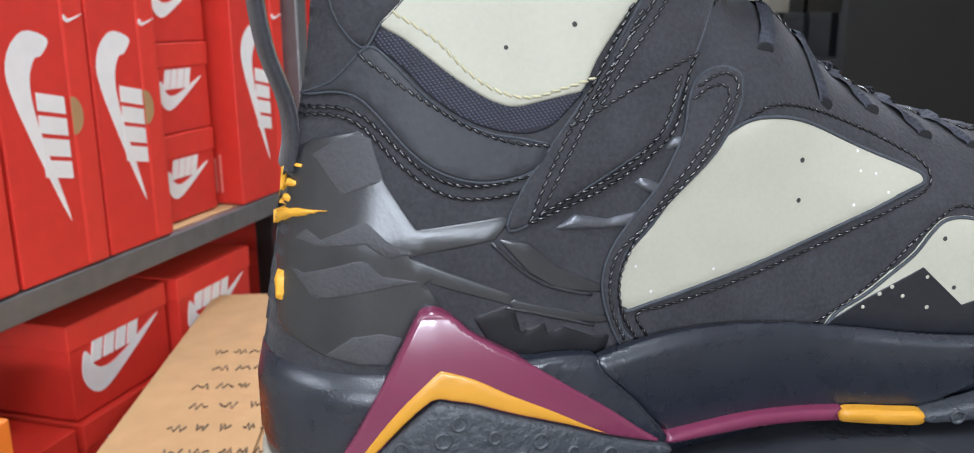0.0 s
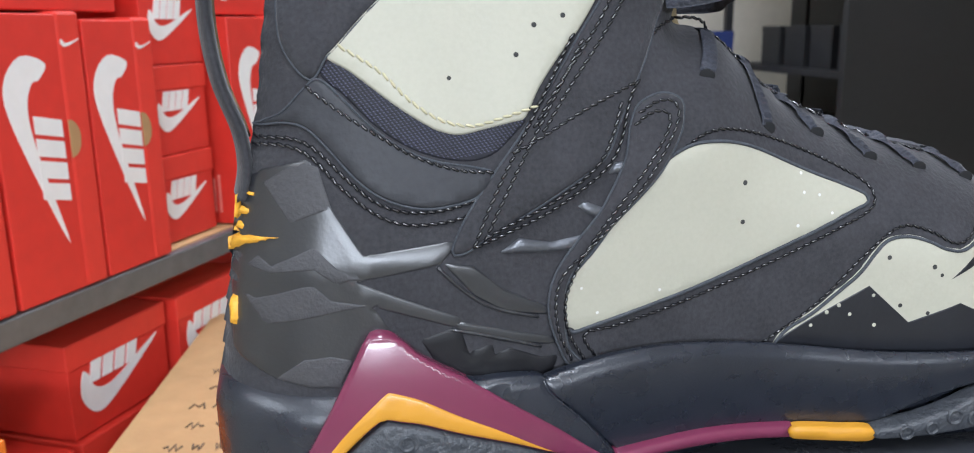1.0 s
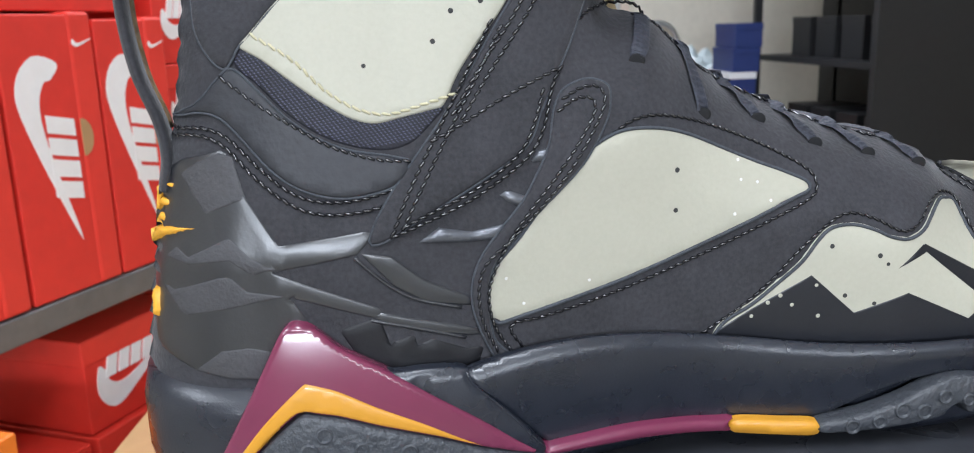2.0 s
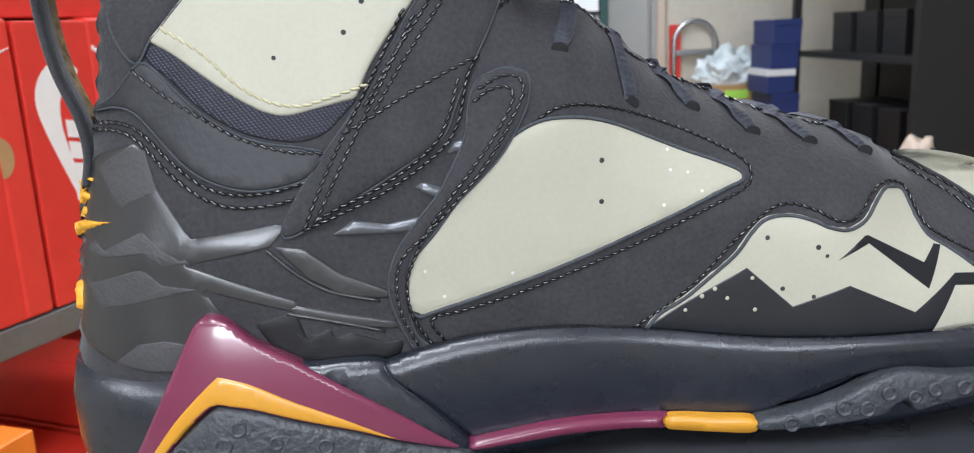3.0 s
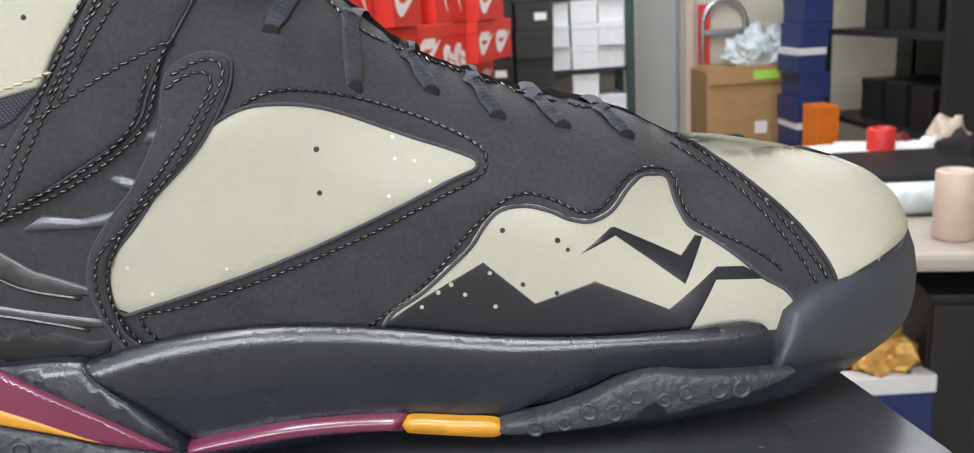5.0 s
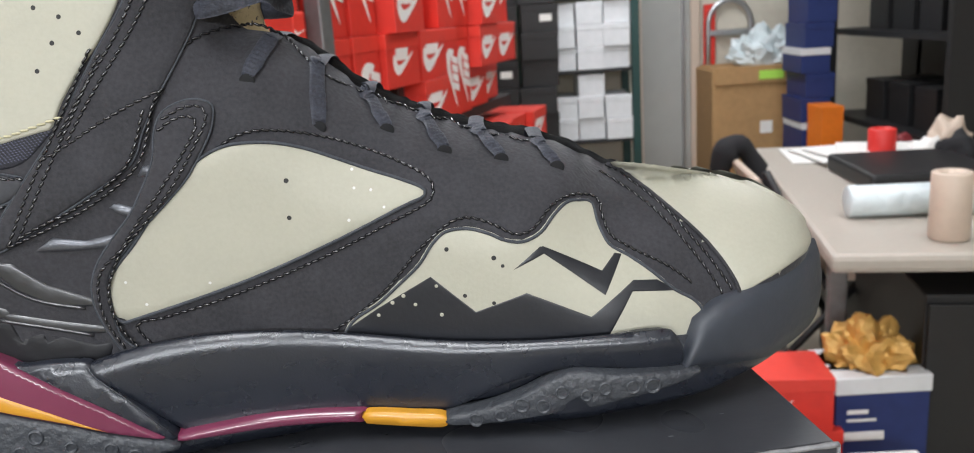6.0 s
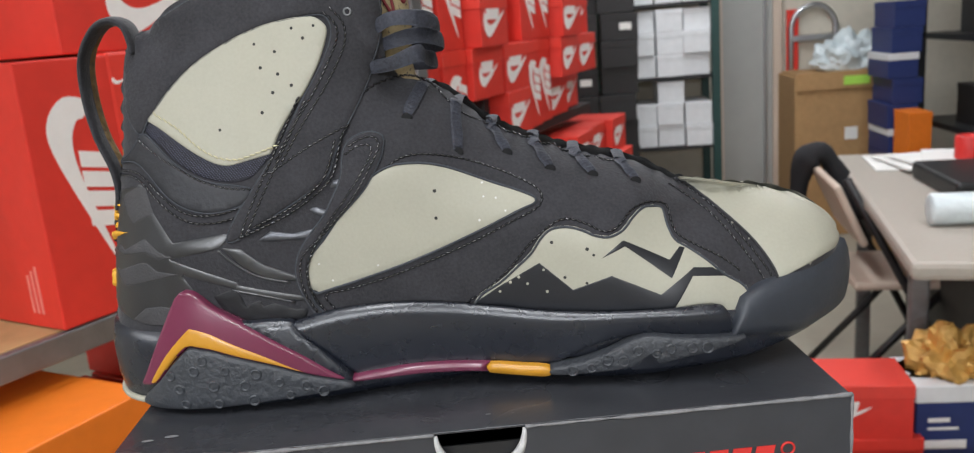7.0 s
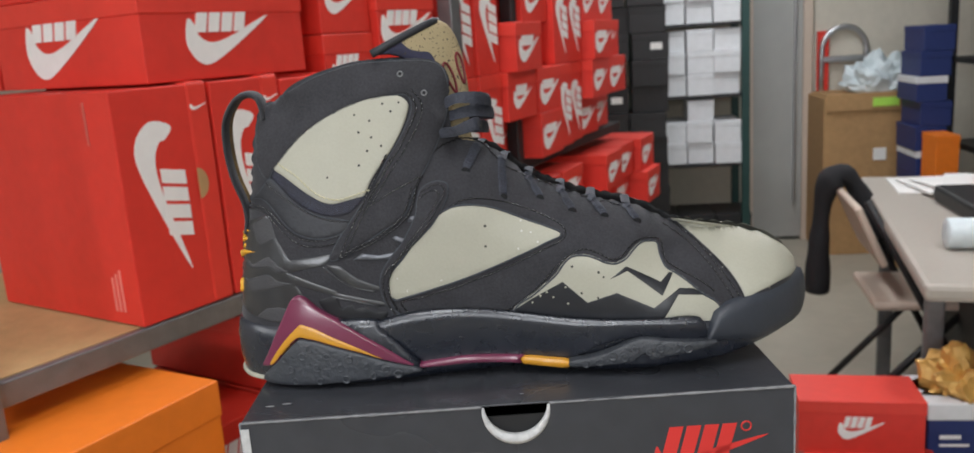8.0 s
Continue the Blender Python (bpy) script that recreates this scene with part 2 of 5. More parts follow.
def wall_y(x, z):
    """The midsole's wall: widest just under its top edge, drawn in towards the ground."""
    x = np.asarray(x, float); z = np.asarray(z, float)
    top = np.interp(x, _rim[:, 0], _rim[:, 1])
    low = np.interp(x, _foot[:, 0], _foot[:, 1])
    s = np.clip((z - low) / (top - low), 0, 1)
    return side_lat(x) - 0.0022 + 0.0044 * (1 - s) ** 1.4 + 0.0024 * np.clip((s - 0.82) / 0.18, 0, 1) ** 2


# outlines of the shoe's pieces on its side, x and z in millimetres
PROFILE = [(-26.4, 7.4), (-25.5, 19.6), (-23.5, 37.5), (-20.8, 57.1), (-16.6, 76.3), (-12.6, 95.1), (-8.5, 113.6), (-6.1, 131.8), (-2.8, 147.9), (0.3, 157.3), (6.1, 161.6), (11.3, 161.7), (21.1, 168.9), (32.9, 174.5), (48, 178.8), (62.7, 181.3), (84.2, 181.3), (101.8, 179.8), (109.8, 174.9), (112.7, 167.3), (111.1, 155.4), (112.2, 143.2), (114, 133.5), (122.3, 131.3), (131.1, 127.6), (139.7, 120.3), (151.8, 109.9), (169.4, 101.5), (187.1, 95.2), (204.7, 90.9), (218.7, 85.9), (233.8, 77.6), (251.7, 73.5), (269.6, 71.4), (285.5, 67.1), (297.8, 59.5), (304.5, 49.8), (304.5, 39.4), (304.5, 27.9), (301.8, 16.4)]
ANKLE = [(9.5, 126.5), (15.8, 135.9), (23.5, 144.9), (30.8, 150.4), (39.1, 155), (48.4, 158.5), (60.6, 161), (71.3, 162.2), (81.8, 162), (86.4, 160.9), (89.7, 158.2), (90.7, 155.2), (88.8, 149.1), (85, 140.7), (79.1, 131.2), (73.3, 124.1), (67.4, 115.7), (63.4, 108), (60.2, 106.9), (53.4, 105.4), (45.5, 103.9), (40.4, 104.8), (35.4, 107.3), (27.9, 112.4), (17.5, 120.6)]
LINING = [(12.2, 126.2), (15.6, 124.7), (24.7, 117.9), (34, 110.9), (43.6, 106.8), (53.5, 106.6), (64.4, 108.8), (59.2, 102.6), (54.1, 98.4), (47.5, 96.9), (38.4, 98.4), (30.5, 101.7), (22.8, 107.2), (15.3, 114.9), (9.3, 120.4)]
QUARTER = [(72.5, 55.9), (73.3, 60), (76.5, 65.3), (82, 71.2), (89.2, 80.1), (98, 89.7), (103.2, 94.7), (110, 98.3), (116.7, 99.4), (125.2, 98.7), (133.9, 96.2), (144.3, 91.7), (153.3, 87.8), (161.7, 84.6), (168.2, 81.8), (170.7, 80), (169.6, 78.1), (163.2, 75.9), (141.5, 66.7), (125.3, 60.6), (108.7, 55.4), (92.1, 51.2), (80.2, 48.5), (76, 47.6), (74, 49.3), (72.6, 52.2)]
VAMP = [(144.2, 39.6), (153.2, 45.4), (160.3, 51.4), (167.4, 57.8), (171.8, 63.9), (176.2, 67.5), (182.9, 68.1), (189.5, 66.3), (194.4, 64), (200.3, 63.1), (205.9, 65.2), (210.1, 69.5), (214.7, 72.4), (219.1, 72.1), (223.3, 70.4), (224.5, 65.1), (226, 61.1), (228.2, 57.7), (234.1, 54), (240.7, 49.1), (247.5, 43), (254.1, 38.7), (257.2, 33.9), (255.6, 30.6), (251.5, 26.9), (239, 25), (223.8, 24.6), (203.9, 24.5), (178.2, 26.1), (152.3, 29.3), (141.1, 31.9)]
PEAKS = [(139.4, 35.6), (153.1, 44), (170.6, 53.6), (184.1, 41.4), (200.3, 46.9), (220.3, 37.6), (234.4, 47.2), (242.2, 46.5), (248.4, 42.5), (233.9, 43.9), (224.2, 29), (222.9, 22.2), (203.9, 22.0), (178.2, 23.6), (152.3, 26.8), (138.5, 30.0)]
ZIGZAG = [(196.6, 54.5), (205.6, 61.2), (224.5, 51.1), (229.1, 55.6), (231.4, 55), (225.1, 43.7), (206.4, 58.5)]
COLLAR = [(41.9, 74.1), (47.7, 85.1), (62.7, 104.8), (70.3, 116.3), (78.7, 129.5), (86.2, 140.8), (91.7, 152.3), (91.8, 158.4), (88.6, 161.6), (78, 161.2), (63.8, 159), (49.2, 154), (34.9, 146.4), (23.7, 137.2), (14.3, 127.2), (11.3, 124.4), (6.8, 118.9), (-0.3, 128.3), (-0.9, 142.8), (1.4, 153.2), (5.1, 158.2), (12.5, 162.9), (24.7, 167.9), (35.5, 173), (49.6, 177.2), (64.2, 179.7), (85.3, 179.7), (102.5, 178.3), (109.6, 173.7), (111.7, 164.2), (109.8, 147.6), (104.8, 136.4), (99.3, 124.2), (94.3, 114.8), (89.5, 105.1), (84.9, 95.8), (70.5, 86.6), (52.5, 77), (45.4, 73.2)]
LACETAB = [(74.9, 37.7), (69.8, 48.9), (68.5, 57.9), (71, 66.3), (77, 74.4), (83.9, 82.5), (90.9, 95.4), (92.7, 105.1), (95.7, 110.7), (102.8, 113.2), (108.7, 111.4), (109.5, 107.8), (107.7, 101.4), (100.2, 90), (87.1, 77.5), (77.6, 67.8), (73.9, 60.8), (73.6, 50.2), (75, 42.8), (79.4, 37.7)]
HEELCOLLAR = [(-10, 106.7), (-0.5, 107.9), (5.7, 106.4), (11.7, 100.4), (17.7, 93.5), (23.8, 88.8), (31.6, 85.9), (39.7, 85.4), (49.7, 87.8), (54, 93.5), (48.3, 95.6), (38.4, 97.5), (30.5, 100.8), (22.8, 106.3), (15.3, 114), (9.3, 119.2), (5.3, 116.8), (-1.2, 110.5)]
COUNTER_FILM = [(-14.2, 91.7), (-6.9, 96), (5.6, 99), (11.2, 86.2), (18.7, 74.2), (41.9, 76.7), (43.1, 75), (38.8, 70.6), (19.2, 67.6), (16.7, 67.1), (44.2, 55.5), (44.2, 52.2), (41.8, 52.9), (20.9, 60.1), (25.2, 52.9), (20.8, 52.8), (10.8, 38.4), (-6.1, 40.4), (-18.5, 46), (-18.3, 72.3)]
SHARD_A = [(-7.1, 92.2), (-1.6, 95.7), (4.2, 98), (7.9, 96.9), (10.9, 86.4), (-0, 82.3)]
SHARD_C = [(-12.7, 70.4), (-9.2, 73.4), (-5.5, 71.2), (5.9, 76.5), (11.8, 70.8), (18.9, 67.6), (14.6, 67.5), (11.6, 66.4), (5.7, 70.6), (-1.1, 69.8), (-5.6, 69.1)]
SHARD_D = [(-14.8, 63.1), (-10.3, 62.1), (2.4, 66.2), (5.5, 66.5), (9.8, 62.3), (19.8, 60.6), (-8, 55.4)]
SHARD_E = [(32.7, 50.2), (43.5, 53.4), (46.0, 45.4), (52.6, 47.2), (53.4, 44.0), (57.5, 45.4), (66.8, 41.5), (72.0, 41.5), (70.0, 35.9), (48, 36.5), (38.3, 40.1)]
SHARD_H = [(41.6, 55.0), (55, 51.2), (71, 46.9), (71, 44.4), (55, 47.4), (43, 51.6)]
SHARD_F = [(-6, 40.7), (1.6, 46.2), (8.8, 46.8), (14.7, 45.4), (10.8, 37.8), (3.4, 38.3)]
SHARD_G = [(39.3, 71), (47.6, 69.7), (56.3, 62.2), (69.9, 55.6), (69.1, 53.5), (56.4, 55.7), (47.7, 61.2)]
RIB_A = [(54.5, 72.6), (60.3, 76.4), (69.5, 74.6), (80.9, 76.2), (77.8, 71.6), (66.2, 71.6)]
RIB_B = [(76.6, 83.4), (79.4, 85.2), (88.3, 81.6), (85.6, 78.8), (81.0, 80.8)]
RIB_C = [(85.8, 91.8), (88.0, 95.2), (100.2, 96.6), (98.8, 92.6)]
MIDSOLE = [(65.8, 36.7), (73.6, 39), (88.4, 41.3), (105.1, 41.8), (123.9, 40.3), (148.2, 36.8), (173.9, 33.6), (199.4, 32.5), (220.2, 32.7), (244.4, 32.7), (247.1, 19.2), (225.8, 21.4), (209.9, 22.5), (191, 17.8), (172.2, 9.6), (145, 10.9), (126.2, 12.3), (105.1, 11.2), (93, 9.7), (88, 11.7), (77.3, 23.6), (68.4, 32.6)]
MIDSOLE_REAR = [(37.5, 43), (45.8, 39), (56, 38.8), (66.1, 37.5), (68.2, 32.9), (77.3, 23.9), (87.9, 11), (84.5, 10.4), (65.8, 23), (47.9, 35.5)]
MID_FOLD = [(66, 36.7), (68.2, 32.6), (77.3, 23.6), (87.2, 11.8)]
WING = [(-2.7, 13.6), (1.1, 21.1), (6.3, 30.6), (11.5, 40.3), (17.1, 51), (19.5, 53.7), (22.3, 54.2), (25.3, 53.2), (29, 50.7), (33.5, 46.8), (45.6, 39.7), (57.6, 31.6), (69.7, 23.4), (79.1, 16.2), (86, 11.2), (87.1, 10), (81.9, 10.9), (69, 14.9), (56.5, 19.8), (41.2, 24.9), (32, 28.2), (26.2, 29.5), (22.8, 30.3), (20.3, 29.1), (13.8, 23.4), (5.6, 14.6)]
STRIPE = [(2, 15.4), (11.2, 27.8), (21.8, 38.2), (24.2, 39.1), (27.1, 38.4), (32.9, 36.3), (41.9, 31.5), (54, 25.5), (69.2, 17.1), (83, 11.5), (82, 11.1), (69.1, 15.1), (56.6, 20), (41.3, 25.1), (32.1, 28.4), (26.3, 29.7), (22.9, 30.4), (20.4, 29.3), (14, 23.6), (5.8, 14.8)]
HEELPAD = [(6.2, 16.3), (14.2, 24.3), (20.6, 29.9), (23.1, 31.1), (26.5, 30.4), (32.3, 29.1), (41.5, 25.9), (56.8, 20.8), (69.2, 15.8), (82.1, 11.8), (87.1, 10.4), (89.5, 6.7), (75.8, 5.3), (54.8, 4), (33.5, 2.9), (13.8, 2.5), (0.2, 3.6), (-2.9, 7.9)]
SHANK = [(88.2, 10.9), (100.5, 12.4), (113.8, 13.4), (127.2, 13.1), (139.1, 12.3), (147.7, 11.6), (145, 9.8), (147.4, 7.3), (133.6, 8), (116.7, 8.7), (100.1, 8.2), (88.7, 8.2)]
SHANKGOLD = [(147.7, 11.6), (161.4, 10.6), (172, 9.5), (172.2, 5.1), (161.2, 5.5), (145.4, 7.4), (145.2, 9.6)]
FOREPAD = [(172.4, 9.6), (185.1, 12.1), (196.8, 16.4), (211.9, 23.2), (227, 21.8), (241, 20.8), (253.4, 19.9), (254.5, 17.9), (244.9, 15.1), (227.2, 11.7), (217.9, 10), (215.8, 12.6), (213.9, 13.3), (211.6, 11.9), (208.7, 9.2), (193.5, 6.6), (178.3, 5.4), (172.3, 6)]
TOECAP = [(232.3, 79.4), (241, 79.5), (257, 75.7), (278, 68.9), (290.5, 63.7), (297.7, 57.7), (301.6, 52.1), (303.4, 47.3), (290.5, 44.8), (278.7, 41.5), (269.8, 38.5), (268.5, 42.9), (263.5, 51.3), (255.9, 59.9), (245.7, 69.1), (237.2, 75.5)]
S_QUARTER = [(107.5, 96.8), (115.2, 101.4), (122, 102.6), (132.4, 101), (144.9, 97), (159, 91), (170.9, 84.3), (173.3, 79.8), (170.6, 76.3), (158.8, 71.2), (141.2, 63.3), (123.4, 56.9), (105.7, 51.6), (88.5, 47.9), (79.2, 46.3), (84.4, 37.9)]
S_TAB_IN = [(79.4, 39), (74.3, 48), (73.2, 57.1), (75.4, 63.9), (79.6, 71.5), (86.3, 80.2), (92.6, 87.6), (97.4, 93.4), (101.2, 99), (104.0, 103.4), (104.6, 106.6), (102.6, 108.2), (98.0, 107.6), (93.6, 104.6)]
S_TAB_OUT = [(75.5, 39.5), (71.5, 48.2), (70.4, 57.3), (72.5, 65), (80.5, 72.0), (89.6, 80.9), (95.4, 87.4), (100.4, 94), (103.6, 99.2), (106.4, 104), (107.6, 108), (105.4, 110.8), (100.4, 110.6), (95, 107.8)]
S_VAMP = [(137.9, 37), (149.7, 44.6), (158.6, 52.4), (167.2, 62), (176.2, 69.3), (182.6, 71.4), (190.3, 69.3), (197.9, 65.5), (203.7, 66.7), (209.9, 72.6), (217.4, 74.2), (225.4, 71.4), (226.5, 66.5), (228.6, 60.7), (235.6, 55.9), (246.5, 49.9), (254.1, 43.8)]
S_TOE = [(231.7, 78.2), (241.2, 71.9), (248.2, 66), (255.2, 57.7), (262.8, 47.7), (267.6, 40)]
S_TOE2 = [(228.2, 77.6), (238.4, 70.8), (245.6, 64.8), (252.5, 56.9), (259.8, 46.7), (264.4, 38.9)]
S_STRAP = [(47.7, 74.4), (53.9, 87.7), (60.9, 100.6), (68.7, 114.7), (77, 130)]
S_STRAP2 = [(50.8, 75.9), (56.4, 86.8), (63.7, 100.1), (71.8, 114.2), (79.5, 128.4)]
S_STRAPLOW = [(47.7, 74.4), (56.2, 77.5), (70, 83.3), (84.2, 92.5), (89.6, 100.2), (92.5, 111.5), (95.7, 117.1)]
S_STRAPLOW2 = [(50.8, 76.6), (57.1, 79.6), (70, 85.2), (82.4, 93.9), (87.2, 101.9), (90.1, 111.5)]
S_CROSS = [(59.1, 98.6), (66.8, 102.4), (80.7, 110.1), (94.6, 116.3)]
S_HEEL = [(-9.9, 103.7), (0.2, 104.1), (7.1, 101.6), (14.6, 94.3), (22.2, 87.8), (30, 84.8), (39.7, 84.7), (49.7, 87)]
S_HEEL2 = [(-9.9, 101.9), (-0.7, 102.2), (6.3, 99.4), (13.7, 91.6), (22.1, 84.7), (29.9, 81.6), (39.6, 81.5), (47.9, 83.1)]
S_COLLAR = [(6.1, 117.1), (15.1, 110.3), (24.3, 104.2), (33.6, 98.6), (44.9, 94.8), (54, 94)]
S_ANKLE = [(14.5, 127.7), (24.8, 120.9), (32.4, 113.2), (40.3, 108), (48.5, 106.2), (56.8, 108.1), (67, 111.1)]
S_RIGHT = [(89.6, 162.6), (94.3, 157.8), (94.4, 152.4), (90.9, 145.2), (82.9, 130.9), (72.7, 116.6), (65.2, 105)]
S_RIGHT2 = [(92.4, 164.4), (97.4, 158.3), (97.5, 151.6), (93.9, 143.7), (86.1, 130.6), (75.2, 115.2), (67.7, 103.8)]
S_THROAT = [(110, 158.5), (104.7, 143.9), (95.7, 122.1), (91.6, 112.6)]
S_EYE = [(98.2, 125.6), (105.2, 131.5), (113.6, 134.1), (121.9, 133.6), (128.8, 128), (139.3, 116.8), (151.5, 109.5), (167.8, 102.7), (186.4, 94.7), (205.2, 89.6)]
DOTS_QUARTER = [(128.9, 86.9), (128.6, 75.4)]
PALE_QUARTER = [(154, 81.7), (157.8, 76.3), (148.5, 88.2), (148.9, 82.7), (146.7, 73.1), (78.4, 60.3), (102.6, 57.3), (83.3, 52.6)]
DOTS_ANKLE = [(61.1, 124.5), (76.1, 157.3), (85.3, 157.6), (80.5, 153), (68.3, 148.5), (59.9, 152.1), (61.8, 142.5), (66.2, 132.2), (68.9, 139.5), (74.2, 134.6), (42.8, 118.8)]
DOTS_VAMP = [(176.3, 62.2), (190.8, 58.8), (181, 46.9), (190, 44.1), (193.4, 56.1)]
DOTS_PEAKS = [(172.2, 50.5), (165.1, 44.7), (173.2, 40.9), (157.8, 45.6), (153, 41.6), (161.5, 47.7)]
RINGS_HEEL = [(13.3, 18.5), (23.7, 20.5), (27.8, 24.8), (37, 20.1), (49.4, 17.6), (16.4, 12.9), (31.2, 13.6), (44.3, 13), (58.6, 13.1), (69.4, 10.7), (76, 7.4), (18, 6), (32, 5.8), (47, 6.2), (62.1, 7.1)]
RINGS_FORE = [(182.2, 8.3), (190.1, 9.6), (196.8, 13), (203.5, 12.3), (209.4, 16.7), (216.9, 15.3), (222.8, 17.1), (231.4, 16.9), (237.5, 16.7)]
GOLD_TICK = [(-18.1, 76.3), (-11.5, 78.1), (-2, 78.8), (-11.5, 75.7), (-18.4, 72.7)]
GOLD_A = [(-14.3, 89), (-9.7, 89.6), (-10, 88), (-13.9, 87.8)]
GOLD_B = [(-14.6, 84.8), (-11.7, 84.8), (-11.8, 83.3), (-15.2, 82.4)]
GOLD_C = [(-15.5, 81), (-13.2, 80.2), (-13.7, 78.4), (-15.9, 78.3)]
GOLD_D = [(-15.4, 88.1), (-14.2, 88.4), (-15.1, 77.8), (-16.9, 77.5)]
GOLD_E = [(-18.3, 60.8), (-15.6, 61.3), (-16.3, 52.9), (-18.2, 52.9)]
RIDGE_A = [(37.9, 70), (45.8, 62.2), (54, 57), (65.8, 53.5)]
RIDGE_B = [(41.3, 52.3), (53.2, 49), (66.7, 44.6)]


# ---- building helpers ----
from mathutils.geometry import delaunay_2d_cdt


def mesh_from(name, verts, faces, material, smooth=True):
    me = bpy.data.meshes.new(name)
    me.from_pydata([tuple(map(float, v)) for v in verts], [], [tuple(f) for f in faces])
    me.materials.append(material)
    if smooth:
        me.polygons.foreach_set("use_smooth", [True] * len(me.polygons))
    me.update()
    return me


def piece(name, me, parent=None, label="", at=None):
    """Links a mesh as one object, under a thing or a part."""
    ob = new(name, me)
    if parent is not None:
        ob.parent = parent
    if at is not None:
        ob.matrix_basis = at
    if label:
        ob["label"] = label
    return ob


def part(name, bm, material, parent, label="", at=None, smooth=False):
    me = bpy.data.meshes.new(name)
    bm.to_mesh(me)
    bm.free()
    me.materials.append(material)
    if smooth:
        me.polygons.foreach_set("use_smooth", [True] * len(me.polygons))
    return piece(name, me, parent, label, at)


def thing(name, label, category, at=None, group="", kind=""):
    ob = new(name)
    ob.empty_display_size = 0.05
    if at is not None:
        ob.matrix_basis = at
    return tagged(ob, label, category, group, kind)


def block(sx, sy, sz, x=0.0, y=0.0, z=0.0, bevel=0.0, bm=None):
    """A box with its base's middle at x, y, z."""
    own = bmesh.new()
    bmesh.ops.create_cube(own, size=1.0)
    bmesh.ops.scale(own, vec=(sx, sy, sz), verts=own.verts)
    if bevel:
        bmesh.ops.bevel(own, geom=own.edges[:], offset=bevel, segments=2, affect="EDGES", profile=0.5)
    bmesh.ops.translate(own, vec=(x, y, z + sz / 2), verts=own.verts)
    if bm is None:
        return own
    me = bpy.data.meshes.new("scratch")
    own.to_mesh(me)
    own.free()
    bm.from_mesh(me)
    bpy.data.meshes.remove(me)
    return bm


def tube_mesh(name, path, radius, material, ring=8, flat=1.0, up=(0, 1, 0), caps=True):
    """A round or flattened tube along a path; radius may be one number or one for each point."""
    path = [Vector(p) for p in path]
    rad = [radius] * len(path) if isinstance(radius, (int, float)) else radius
    verts, faces = [], []
    side = Vector(up)
    for i, p in enumerate(path):
        along = (path[min(i + 1, len(path) - 1)] - path[max(i - 1, 0)]).normalized()
        u = (side - along * side.dot(along)).normalized()
        w = along.cross(u)
        for k in range(ring):
            a = 2 * math.pi * k / ring
            verts.append(p + rad[i] * (u * math.cos(a) + w * math.sin(a) * flat))
    for i in range(len(path) - 1):
        for k in range(ring):
            faces.append((i * ring + k, i * ring + (k + 1) % ring, (i + 1) * ring + (k + 1) % ring, (i + 1) * ring + k))
    if caps:
        faces += [tuple(range(ring))[::-1], tuple(len(verts) - ring + k for k in range(ring))]
    return mesh_from(name, verts, faces, material)


# ---- the shoe's surfaces ----
def rim_of(profile):
    out = []
    for x, z in profile:
        if x < 18 and z < 166:
            r, g = 28, 0
        elif x < 114 and z > 136:
            r, g = 14, 0.66
        elif x < 230:
            r, g = 38, 0.10
        else:
            r, g = 50, 0
        out.append((x, z, r, g))
    p = spline(out, 6)
    p[:, :3] /= 1000
    return p


RIM = rim_of(PROFILE)


def upper(x, z):
    return upper_y(x, z, RIM, -1)


def inside(poly, x, z):
    """Which of the points lie in the polygon."""
    hit = np.zeros(x.shape, bool)
    j = len(poly) - 1
    for i in range(len(poly)):
        (xi, zi), (xj, zj) = poly[i], poly[j]
        with np.errstate(divide="ignore", invalid="ignore"):
            cross = ((zi > z) != (zj > z)) & (x < (xj - xi) * (z - zi) / (zj - zi) + xi)
        hit ^= cross
        j = i
    return hit


def gap_to(poly, x, z):
    """Distance of the points to the polygon's outline."""
    best = np.full(x.shape, 9.0)
    for (ax, az), (bx, bz) in zip(poly, np.roll(poly, -1, axis=0)):
        dx, dz = bx - ax, bz - az
        t = np.clip(((x - ax) * dx + (z - az) * dz) / (dx * dx + dz * dz + 1e-12), 0, 1)
        best = np.minimum(best, np.hypot(x - ax - t * dx, z - az - t * dz))
    return best


def even(poly, step, closed=True):
    """Points at even steps along an outline."""
    p = np.vstack([poly, poly[:1]]) if closed else np.asarray(poly)
    run = np.concatenate([[0], np.cumsum(np.hypot(*np.diff(p, axis=0).T))])
    n = max(3, int(run[-1] / step))
    s = np.linspace(0, run[-1], n + 1)[: -1 if closed else None]
    return np.column_stack([np.interp(s, run, p[:, 0]), np.interp(s, run, p[:, 1])])


